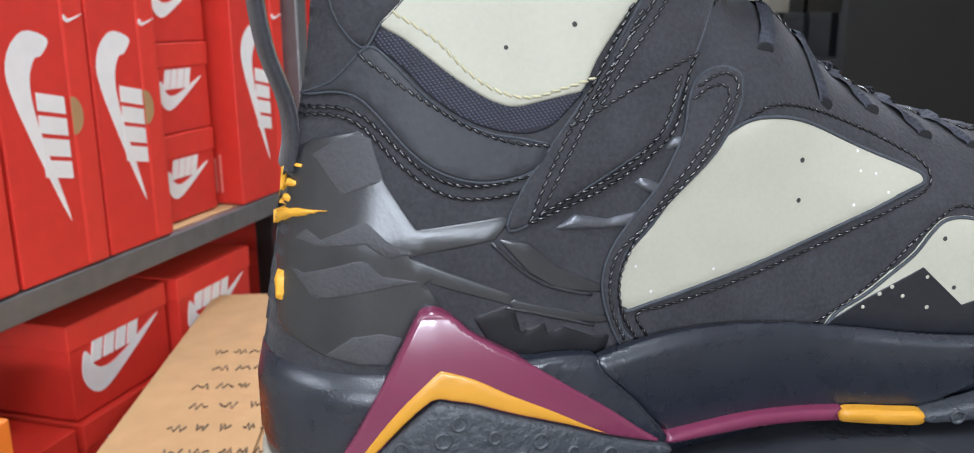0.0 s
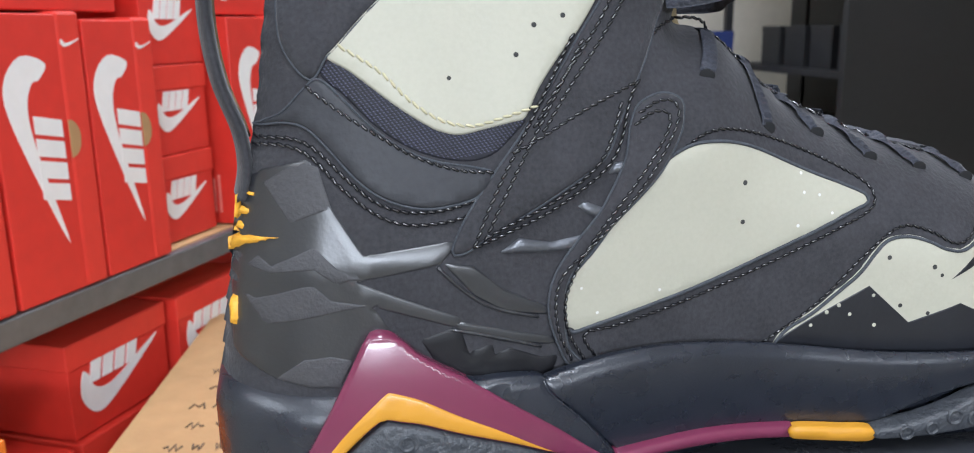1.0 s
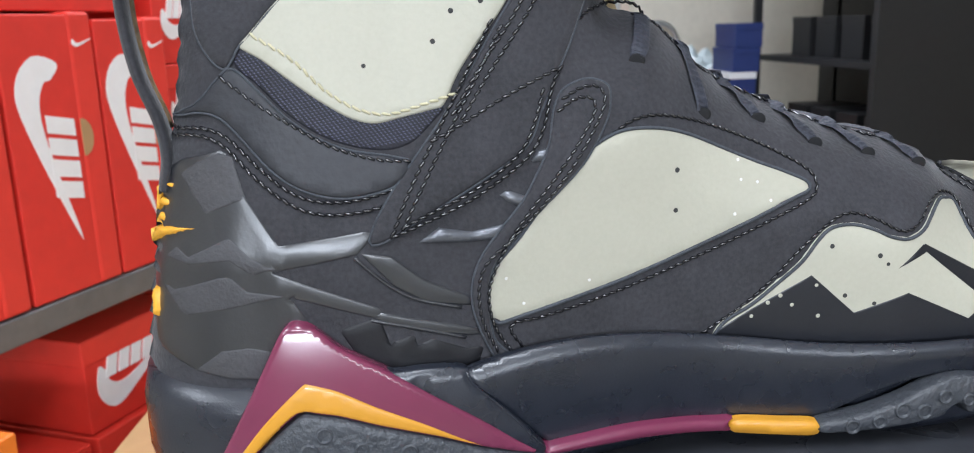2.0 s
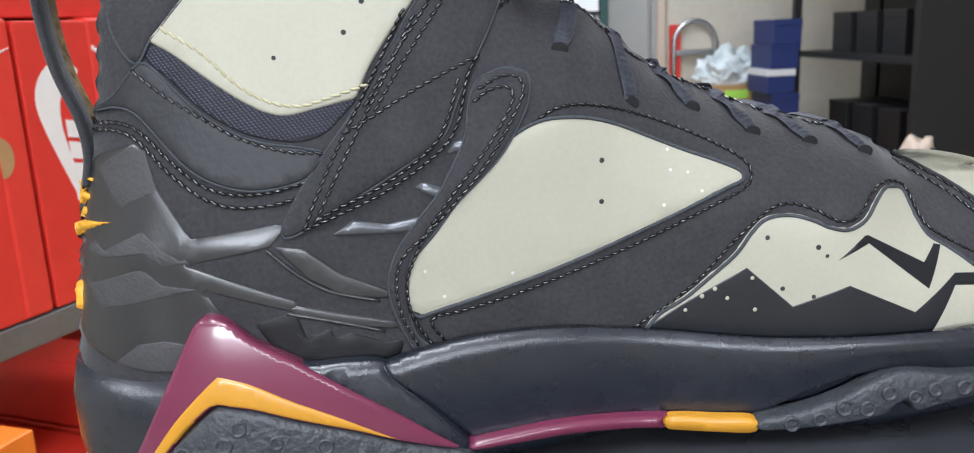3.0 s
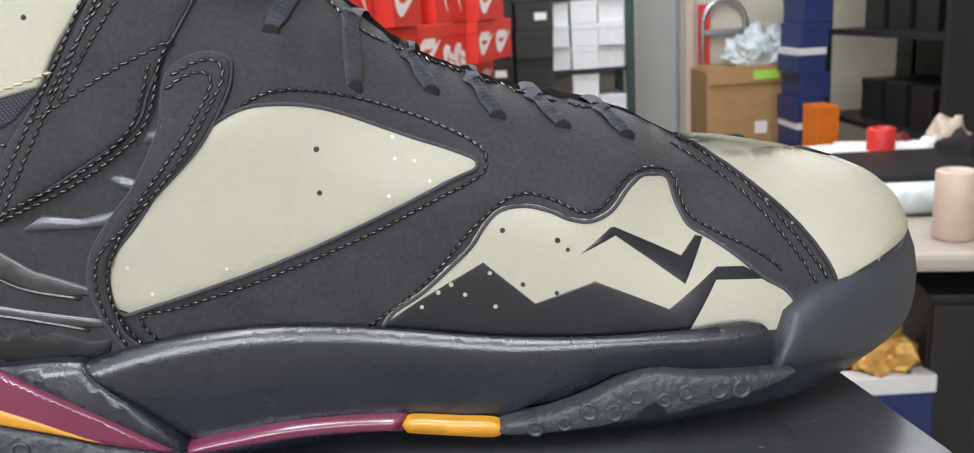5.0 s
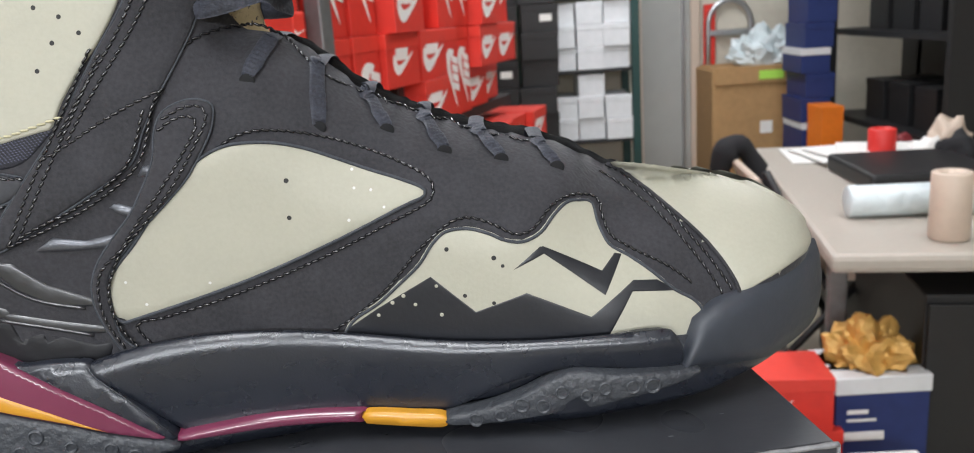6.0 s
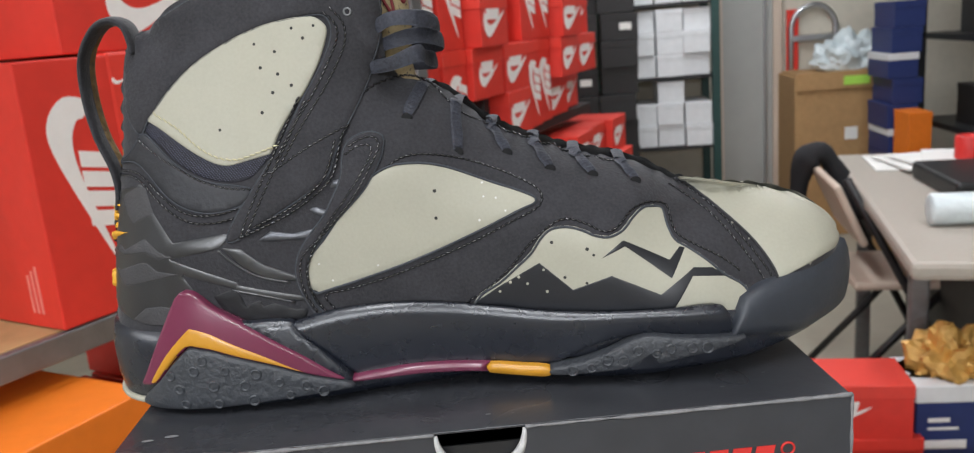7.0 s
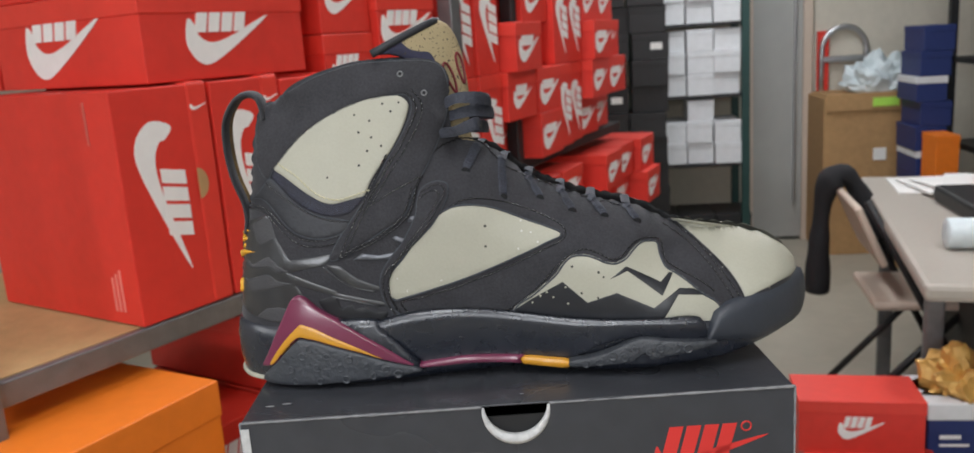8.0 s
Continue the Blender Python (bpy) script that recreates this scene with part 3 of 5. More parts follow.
def cloth(outline, step, rings):
    """A flat mesh of an outline: points (x, z), faces, distance to the outline."""
    xs = np.arange(outline[:, 0].min(), outline[:, 0].max(), step)
    zs = np.arange(outline[:, 1].min(), outline[:, 1].max(), step)
    gx, gz = (g.ravel() for g in np.meshgrid(xs, zs))
    gx = gx + np.where((np.round(gz / step) % 2) > 0, step / 2, 0)
    keep = inside(outline, gx, gz)
    gx, gz = gx[keep], gz[keep]
    far = gap_to(outline, gx, gz) > max(rings) + step * 0.45
    pts = [outline, np.column_stack([gx[far], gz[far]])]
    nxt, prv = np.roll(outline, -1, axis=0), np.roll(outline, 1, axis=0)
    tang = nxt - prv
    norm = np.column_stack([-tang[:, 1], tang[:, 0]]) / (np.hypot(*tang.T)[:, None] + 1e-9)
    area = np.sum(outline[:, 0] * nxt[:, 1] - nxt[:, 0] * outline[:, 1])
    norm *= 1 if area > 0 else -1
    for r in rings:
        ring = outline + norm * r
        ok = inside(outline, ring[:, 0], ring[:, 1])
        ok &= gap_to(outline, ring[:, 0], ring[:, 1]) > r * 0.9
        pts.append(ring[ok])
    pts = np.vstack(pts)
    n = len(outline)
    v, _, f, *_ = delaunay_2d_cdt([Vector((a, b)) for a, b in pts], [], [list(range(n))], 1, 1e-7)
    v = np.array([tuple(p) for p in v])
    d = gap_to(outline, v[:, 0], v[:, 1])
    tri = []
    for a, b, c in (t for t in f if len(t) == 3):
        area = (v[b, 0] - v[a, 0]) * (v[c, 1] - v[a, 1]) - (v[c, 0] - v[a, 0]) * (v[b, 1] - v[a, 1])
        tri.append((a, b, c) if area > 0 else (a, c, b))
    return v, tri, d


def lifted(x, z, surf, h):
    """Points of a side surface, raised by h along its normal (towards -y)."""
    e = 0.0006
    y = surf(x, z)
    gx, gz = np.clip((surf(x + e, z) - surf(x - e, z)) / (2 * e), -4, 4), np.clip((surf(x, z + e) - surf(x, z - e)) / (2 * e), -4, 4)
    n = np.column_stack([gx, -np.ones_like(gx), gz])
    n /= np.linalg.norm(n, axis=1)[:, None]
    return np.column_stack([x, y, z]) + n * np.asarray(h).reshape(-1, 1)


def panel(name, outline, surf, thick, material, parent, label="", sharp=False, bevel=0.8, step=2.6, dig=0.5, rough=0.0, grow=0.0):
    """A piece of leather, film or rubber with rounded edges on a side surface. Sizes in millimetres."""
    base = np.array(outline, float) / 1000 if sharp else spline(outline, 6, closed=True) / 1000
    edge = even(base, min(step, 1.6) / 1000)
    if sharp:
        edge = np.vstack([np.linspace(a, b, max(2, int(np.hypot(*(b - a)) / 0.002)), endpoint=False) for a, b in zip(base, np.roll(base, -1, axis=0))])
    if grow:
        tang = np.roll(edge, -1, axis=0) - np.roll(edge, 1, axis=0)
        turn = np.sign(np.sum(edge[:, 0] * np.roll(edge, -1, axis=0)[:, 1] - np.roll(edge, -1, axis=0)[:, 0] * edge[:, 1]))
        edge = edge + turn * np.column_stack([tang[:, 1], -tang[:, 0]]) / (np.hypot(*tang.T)[:, None] + 1e-9) * grow / 1000
    if rough:
        edge = edge + np.array([[noise.noise(Vector((a * 900, b * 900, 1))), noise.noise(Vector((a * 900, b * 900, 7)))] for a, b in edge]) * rough / 1000
    v, f, d = cloth(edge, step / 1000, [bevel * k / 1000 for k in ((0.35, 1.0) if bevel < 1.4 else (0.12, 0.35, 0.65, 1.0))])
    t = np.clip(d / (bevel / 1000), 0, 1)
    h = (-dig + (thick + dig) * (np.sqrt(np.clip(1 - (1 - t) ** 2, 0, 1)) if bevel < 1.4 else 1 - (1 - t) ** 3)) / 1000
    return piece(name, mesh_from(name, lifted(v[:, 0], v[:, 1], surf, h), f, material), parent, label)


def stitches(name, line, surf, material, parent, lift=0.5, pitch=2.35, size=0.46, label="", soft=True):
    """A row of single stitches along a line on a side surface."""
    base = (spline(line, 8) if soft else np.array(line, float)) / 1000
    p = even(base, pitch / 1000, closed=False)
    verts, faces = [], []
    pos = lifted(p[:, 0], p[:, 1], surf, np.full(len(p), lift / 1000))
    for a, b in zip(pos[:-1], pos[1:]):
        a, b = Vector(a), Vector(b)
        along = b - a
        mid, w = (a + b) / 2, along.normalized()
        s = w.cross(Vector((0, -1, 0))).normalized()
        n = s.cross(w)
        if n.y > 0:
            n = -n
        w2 = (w + s * 0.22).normalized()
        l, r, k = along.length * 0.49, size / 1000, len(verts)
        for e in (-1, -0.55, 0.55, 1):
            hh = r * (0.95 if abs(e) < 0.9 else 0.1)
            ww = r * (1.0 if abs(e) < 0.9 else 0.45)
            for q in (s * ww, n * hh, -s * ww, -n * r * 0.8):
                verts.append(mid + w2 * l * e + q)
        for i in range(3):
            for j in range(4):
                faces.append((k + i * 4 + j, k + i * 4 + (j + 1) % 4, k + i * 4 + 4 + (j + 1) % 4, k + i * 4 + 4 + j))
        faces += [(k, k + 3, k + 2, k + 1), (k + 12, k + 13, k + 14, k + 15)]
    solid = len(faces)
    for a, b in zip(pos[:-1], pos[1:]):
        # the needle hole at the stitch's end, a little dished disc
        a, w = Vector(a), (Vector(b) - Vector(a)).normalized()
        u = w.cross(Vector((0, -1, 0))).normalized()
        n, k = Vector((0, -1, 0)), len(verts)
        rr = size * 1.05 / 1000
        verts += [a + (w * math.cos(q) + u * math.sin(q)) * rr - n * (lift - 0.12) / 1000 * 0.2 for q in (2 * math.pi * i / 6 for i in range(6))]
        faces.append(tuple(range(k, k + 6)))
    me = mesh_from(name, verts, faces, material)
    me.materials.append(HOLE_DARK)
    me.polygons.foreach_set("material_index", [0] * solid + [1] * (len(faces) - solid))
    ob = piece(name, me, parent, label)
    ob["kind"] = "stuff"
    return ob


def knit(name, outline, surf, material, parent):
    """Rows of tiny slanted loops all over an outline."""
    area = spline(outline, 6, closed=True) / 1000
    xs, zs = np.arange(area[:, 0].min(), area[:, 0].max(), 0.00105), np.arange(area[:, 1].min(), area[:, 1].max(), 0.00075)
    gx, gz = (g.ravel() for g in np.meshgrid(xs, zs))
    gx = gx + np.where((np.round(gz / 0.00075) % 2) > 0, 0.00052, 0)
    gz = gz + 0.15 * (gx - 0.035)
    keep = inside(area, gx, gz) & (gap_to(area, gx, gz) > 0.0006)
    pos = lifted(gx[keep], gz[keep], surf, np.full(keep.sum(), 0.00034))
    verts, faces = [], []
    for p in pos:
        p, k, t = Vector(p), len(verts), 0.5 + 0.25 * noise.noise(Vector(p) * 400)
        w, u = Vector((math.cos(t), 0, -math.sin(t))) * 0.00050, Vector((math.sin(t), 0, math.cos(t))) * 0.00019
        verts += [p - w, p + u, p + w, p - u, p + Vector((0, -0.00022, 0))]
        faces += [(k, k + 1, k + 4), (k + 1, k + 2, k + 4), (k + 2, k + 3, k + 4), (k + 3, k, k + 4)]
    ob = piece(name, mesh_from(name, verts, faces, material), parent, "fine navy knit loops")
    ob["kind"] = "stuff"


def piping(name, outline, surf, radius, material, parent, lift=0.4, closed=True, label=""):
    """The raised cut edge of an overlay along an outline."""
    base = spline(outline, 6, closed=closed) / 1000
    p = even(base, 0.0016, closed=closed)
    wob = np.array([noise.noise(Vector((a * 700, b * 700, 3))) for a, b in p])
    pos = [Vector(q) for q in lifted(p[:, 0], p[:, 1], surf, lift / 1000 + wob * 0.00012)]
    if closed:
        pos += pos[:1]
    return piece(name, tube_mesh(name, pos, [radius / 1000] * len(pos), material, ring=6, caps=not closed), parent, label)


def dots(name, places, surf, radius, material, parent, lift=0.35, ring=False, depth=0.8):
    """Small punched holes (dark discs) or moulded rings, each a part."""
    for x, z in places:
        r = radius * random.uniform(0.85, 1.15) / 1000
        x, z = x / 1000, z / 1000
        c = lifted(np.array([x]), np.array([z]), surf, np.array([lift / 1000]))[0]
        q = lifted(np.array([x + r, x]), np.array([z, z + r]), surf, np.array([lift / 1000] * 2))
        u, w = Vector(q[0] - c), Vector(q[1] - c)
        n = u.cross(w).normalized()
        if n.y > 0:
            n = -n
        prof = [(1.15, -0.3), (1.05, depth), (0.82, depth), (0.72, -0.1), (0.01, 0.05)] if ring else [(1.25, -0.1), (1.0, 0.06), (0.6, 0.03), (0.01, 0.02)]
        m = 12
        verts = [Vector(c) + (u * math.cos(a) + w * math.sin(a)) * k + n * (h / 1000) for k, h in prof for a in (2 * math.pi * i / m for i in range(m))]
        faces = [(j * m + i, j * m + (i + 1) % m, j * m + m + (i + 1) % m, j * m + m + i) for j in range(len(prof) - 1) for i in range(m)]
        piece(name, mesh_from(name, verts, faces, material), parent)


# ---- the shoe ----
def under_edge(x):
    """Height of the sole's underside: flat, with the toe sprung up and the heel rounded."""
    x = np.asarray(x, float)
    return 0.001 + 0.016 * np.clip((x - 0.20) / 0.11, 0, 1) ** 1.7 + 0.006 * np.clip((-0.012 - x) / 0.024, 0, 1) ** 2


def build_shoe():
    shoe = thing("sneaker", "black nubuck high-top sneaker with pale sage panels on its black box", "sneaker")
    # body of the upper, both sides
    top = spline(PROFILE, 4)
    top = top[(top[:, 0] > 20) | (top[:, 1] > 31)]
    outline = np.vstack([top, [(262, 18), (200, 20), (120, 22), (40, 24), (0, 27), (-18, 29)]]) / 1000
    outline = even(outline, 0.0022)
    v, f, d = cloth(outline, 0.0032, [0.0004, 0.0012, 0.0026])
    lat = np.column_stack([v[:, 0], upper_y(v[:, 0], v[:, 1], RIM, -1), v[:, 1]])
    med = np.column_stack([v[:, 0], upper_y(v[:, 0], v[:, 1], RIM, 1), v[:, 1]])
    n = len(v)
    body = mesh_from("upper", np.vstack([lat, med]), f + [(a + n, c + n, b + n) for a, b, c in f], NUBUCK)
    body.materials.append(CREAM)
    seam = np.array([TOECAP[0]] + TOECAP[:10:-1]) / 1000
    mid = v[np.array(f)].mean(axis=1)
    toe = (mid[:, 0] > np.interp(-mid[:, 1], -seam[:, 1], seam[:, 0]) + 0.0008) & (mid[:, 0] > 0.232) & (mid[:, 1] > 0.031 + np.interp(mid[:, 0], [0.248, 0.254, 0.262, 0.275, 0.295, 0.31], [-0.010, 0.0035, 0.0075, 0.0115, 0.0145, 0.0155]))
    body.polygons.foreach_set("material_index", np.concatenate([toe, toe]).astype(np.int32))
    piece("upper", body, shoe, "black nubuck upper")
    # inner lining that closes the ankle opening
    lx = np.linspace(-0.004, 0.112, 24)
    verts, faces = [], []
    for j, (zz, k) in enumerate(((0.172, 0.93), (0.15, 0.86), (0.12, 0.72), (0.105, 0.02))):
        for a in np.linspace(0, 2 * math.pi, 32, endpoint=False):
            x = 0.052 + 0.054 * k * math.cos(a)
            wide = 0.72 * float(middle(x) - upper_y(x, 0.145, RIM, -1)[0])
            verts.append((x, middle(x) + wide * math.sin(a) * min(1, k * 1.1), zz - 0.012 - 0.25 * max(0, 0.05 - x) * (1 if j < 2 else 0)))
    for j in range(3):
        for i in range(32):
            faces.append((j * 32 + i, j * 32 + (i + 1) % 32, j * 32 + 32 + (i + 1) % 32, j * 32 + 32 + i))
    piece("lining", mesh_from("lining", verts, faces, MESHKNIT), shoe, "navy knitted ankle lining")
    # tongue, swept from its standing top down under the laces
    way = spline([(105, 201), (111, 198), (116, 189), (119, 176), (121, 158), (121, 136), (136, 117), (160, 102), (190, 92), (222, 82)], 4) / 1000
    verts, faces = [], []
    m = 15
    for i, (x, z) in enumerate(way):
        tx, tz = way[min(i + 1, len(way) - 1)] - way[max(i - 1, 0)]
        l = math.hypot(tx, tz)
        nx, nz = -tz / l, tx / l
        s = i / (len(way) - 1)
        half = 0.027 - 0.014 * min(1, s * 1.8)
        for k in range(m):
            a = -1 + 2 * k / (m - 1)
            back = abs(a) ** 1.7 * (0.033 - 0.024 * min(1, s * 2.2))
            verts.append((x - back - 0.003 * s, middle(x) + half * a, z - 0.5 * back - 0.004 * s))
    for i in range(len(way) - 1):
        for k in range(m - 1):
            faces.append((i * m + k, i * m + k + 1, i * m + m + k + 1, i * m + m + k))
    tongue = piece("tongue", mesh_from("tongue", verts, faces, SKIN_PATTERN), shoe, "tan and orange patterned fabric tongue")
    sol = tongue.modifiers.new("thickness", "SOLIDIFY")
    sol.thickness, sol.offset = 0.004, 1
    rim = [verts[k] for k in range(m)]
    piece("tongue_binding", tube_mesh("tongue_binding", rim, 0.0023, SMOOTH, ring=8), tongue, "dark rolled tongue edge")
    # two stitched dark red ovals on the tongue's face
    for along_, a0, rad in ((12.5, -0.66, 0.0018), (12, -0.28, 0.0024)):
        ring = []
        for q in np.linspace(0, 2 * math.pi, 25):
            i, a = along_ + 2.2 * math.sin(q), a0 + rad / 0.023 * math.cos(q)
            x, z = (np.interp(i, np.arange(len(way)), way[:, j]) for j in (0, 1))
            s = i / (len(way) - 1)
            back = abs(a) ** 1.7 * (0.033 - 0.024 * min(1, s * 2.2))
            ring.append((x - back - 0.003 * s + 0.0006, middle(x) + (0.027 - 0.014 * min(1, s * 1.8)) * a - 0.0006, z - 0.5 * back - 0.004 * s + 0.0004))
        piece("embroidery", tube_mesh("embroidery", ring, 0.0007, WINE_THREAD, ring=6, caps=False), tongue, "dark red stitched oval")
    # leather pieces, the lowest first
    strip = panel("lining_strip", LINING, upper, 0.3, MESHKNIT, shoe, "navy knitted strip at the ankle")
    knit("knit", LINING, upper, KNIT_THREAD, strip)
    ankle = panel("ankle_panel", ANKLE, upper, 0.9, CREAM, shoe, "pale sage leather ankle panel")
    panel("quarter_panel", QUARTER, upper, 0.5, CREAM, shoe, "pale sage leather side panel", rough=0.5, grow=0.2)
    panel("vamp_panel", VAMP, upper, 0.5, CREAM, shoe, "pale sage leather forefoot panel", rough=0.3, grow=0.8)
    panel("toe_cap", TOECAP, upper, 0.6, CREAM, shoe, "pale sage leather toe cap")
    panel("mountain_print", PEAKS, upper, 0.62, PEAKFILM, shoe, "black jagged mountain print", sharp=True, bevel=0.5, dig=-0.5)
    panel("zigzag_print", ZIGZAG, upper, 0.62, PEAKFILM, shoe, "black zigzag print", sharp=True, bevel=0.5, dig=-0.5)
    collar = panel("collar_overlay", COLLAR, upper, 1.3, NUBUCK, shoe, "thick black nubuck collar overlay")
    piping("cut_edge", COLLAR, upper, 0.36, NUBUCK_EDGE, collar, lift=0.6)
    tab = panel("lace_tab", LACETAB, upper, 1.5, NUBUCK, shoe, "rounded black nubuck tab")
    piping("cut_edge", LACETAB, upper, 0.36, NUBUCK_EDGE, tab, lift=0.8)
    heelc = panel("heel_collar", HEELCOLLAR, upper, 1.1, SMOOTH, shoe, "smooth black leather heel collar")
    piping("cut_edge", HEELCOLLAR, upper, 0.36, NUBUCK_EDGE, heelc, lift=0.6)
    for edge in (QUARTER, VAMP):
        piping("cut_edge", edge, upper, 0.55, NUBUCK_EDGE, shoe, lift=0.5)
    piping("cut_edge", TOECAP[10:] + TOECAP[:1], upper, 0.7, NUBUCK, shoe, lift=0.5, closed=False)
    film = panel("heel_counter", COUNTER_FILM, upper, 0.30, SHARD, shoe, "satin black film over the heel counter", sharp=True, bevel=0.6, dig=0.2)
    for shape in (SHARD_A, SHARD_C, SHARD_D, SHARD_F):
        panel("facet", shape, upper, 0.55, COUNTER, film, "matt charcoal facet of the heel counter", sharp=True, bevel=0.6, dig=-0.2)
    for shape, film_mat in ((SHARD_E, BLACKFILM), (SHARD_G, SHARD), (SHARD_H, SHARD)):
        panel("facet", shape, upper, 0.42, film_mat, shoe, "satin black facet of the heel counter", sharp=True, bevel=0.7, dig=0.2)
    for shape in (RIB_A, RIB_B, RIB_C):
        panel("rib", shape, upper, 1.0, RIB_SHEEN, shoe, "glossy dark moulded rib", sharp=True, bevel=1.2)
    for ridge in (RIDGE_A, RIDGE_B):
        piping("ridge", ridge, upper, 0.5, SHARD, shoe, lift=0.2, closed=False)
    # seams
    for line in (S_QUARTER, S_VAMP, S_TOE, S_TOE2, S_EYE, S_THROAT):
        stitches("seam", line, upper, THREAD, shoe, lift=0.25)
    for line in (S_STRAP, S_STRAP2, S_STRAPLOW, S_STRAPLOW2, S_CROSS, S_RIGHT, S_RIGHT2):
        stitches("seam", line, upper, THREAD, collar, lift=1.4)
    for line in (S_TAB_IN, S_TAB_OUT):
        stitches("seam", line, upper, THREAD, tab, lift=1.6)
    for line in (S_HEEL, S_HEEL2):
        stitches("seam", line, upper, THREAD, heelc, lift=0.5)
    stitches("seam", S_COLLAR, upper, THREAD, heelc, lift=1.2)
    stitches("seam", S_ANKLE, upper, PALE_THREAD, ankle, lift=1.0, pitch=2.6, size=0.4, label="cream stitching")
    dots("hole", DOTS_QUARTER, upper, 0.62, HOLE, shoe, lift=0.5)
    dots("hole", PALE_QUARTER, upper, 0.42, HOLE_GLINT, shoe, lift=0.5)
    dots("hole", DOTS_ANKLE, upper, 0.58, HOLE, ankle, lift=0.9)
    dots("hole", DOTS_VAMP, upper, 0.6, HOLE, shoe, lift=0.5)
    dots("hole", DOTS_PEAKS, upper, 0.5, CREAM, shoe, lift=0.66)
    for shape in (GOLD_TICK, GOLD_A, GOLD_B, GOLD_C, GOLD_D, GOLD_E):
        panel("embroidery", shape, upper, 1.7, GOLD_THREAD, shoe, "raised golden embroidery", sharp=True, bevel=0.8, step=1.5)
    # sole: core, midsole, wedges and pads
    loop = np.vstack([even(_lat, 0.004, closed=False), even(_med[::-1], 0.004, closed=False)[1:-1]])
    c = loop.mean(axis=0)
    verts, faces = [], []
    levels = ((-0.0, 0.006), (0.12, 0.0025), (0.35, 0.0006), (0.75, 0.0006), (1.0, 0.0025))
    for s, inset in levels:
        for x, y in loop:
            d = np.array([c[0] - x, c[1] - y])
            d = d / np.hypot(*d)
            inset2 = inset - 0.003 * max(0, min(1, (0.012 - x) / 0.03))
            if y < middle(x):
                inset2 += 0.006 * max(0, min(1, (x - 0.07) / 0.02)) * max(0, min(1, (0.262 - x) / 0.02))
            px, py = x + d[0] * inset2, y + d[1] * inset2
            lo = float(under_edge(x))
            hi = 0.034 + 0.004 * max(0, min(1, (0.02 - x) / 0.05)) - 0.008 * max(0, min(1, (x - 0.2) / 0.08))
            verts.append((px, py, lo + (hi - lo) * s))
    n = len(loop)
    for j in range(len(levels) - 1):
        for i in range(n):
            faces.append((j * n + i, j * n + (i + 1) % n, j * n + n + (i + 1) % n, j * n + n + i))
    faces += [tuple(range(n))[::-1], tuple((len(levels) - 1) * n + i for i in range(n))]
    piece("sole_core", mesh_from("sole_core", verts, faces, PU), shoe, "black foam sole")
    back = np.vstack([_lat[_lat[:, 0] < 0.004][::-1], _med[_med[:, 0] < 0.004][1:]])
    piece("heel_rim", tube_mesh("heel_rim", [(x - 0.0012, y, float(under_edge(x)) + 0.0035) for x, y in back], 0.0014, CREAM, ring=8, up=(0, 0, 1)), shoe, "pale rubber rim under the heel")
    panel("midsole_rear", MIDSOLE_REAR, sole_y, 1.4, PU, shoe, "black foam rear midsole", bevel=1.0, dig=3, grow=0.7)
    panel("midsole", MIDSOLE, wall_y, 1.8, PU, shoe, "black foam midsole wall", bevel=0.9, dig=0.8, step=1.2)
    piping("fold", MID_FOLD, sole_y, 0.4, PU, shoe, lift=1.2, closed=False)
    panel("heel_wing", WING, sole_y, 2.6, WINE, shoe, "glossy wine red heel wedge", sharp=False, bevel=1.0, dig=4, step=1.1)
    panel("heel_stripe", STRIPE, sole_y, 2.9, AMBER, shoe, "amber yellow stripe", bevel=1.5, dig=2, step=1.8)
    pad = panel("heel_pad", HEELPAD, sole_y, 3.4, RUBBER, shoe, "textured dark rubber heel pad", bevel=1.5, dig=5)
    dots("stud", RINGS_HEEL, sole_y, 2.0, RUBBER, pad, lift=3.3, ring=True)
    panel("shank", SHANK, sole_y, 1.2, WINE, shoe, "wine red strip under the arch", bevel=1.0, dig=4)
    panel("shank_tip", SHANKGOLD, sole_y, 1.3, AMBER, shoe, "amber yellow strip under the arch", bevel=0.5, dig=2)
    fore = panel("forefoot_pad", FOREPAD, sole_y, 2.2, RUBBER, shoe, "textured dark rubber forefoot pad", bevel=1.4, dig=4)
    dots("stud", RINGS_FORE, sole_y, 2.1, RUBBER, fore, lift=2.1, ring=True)
    return shoe


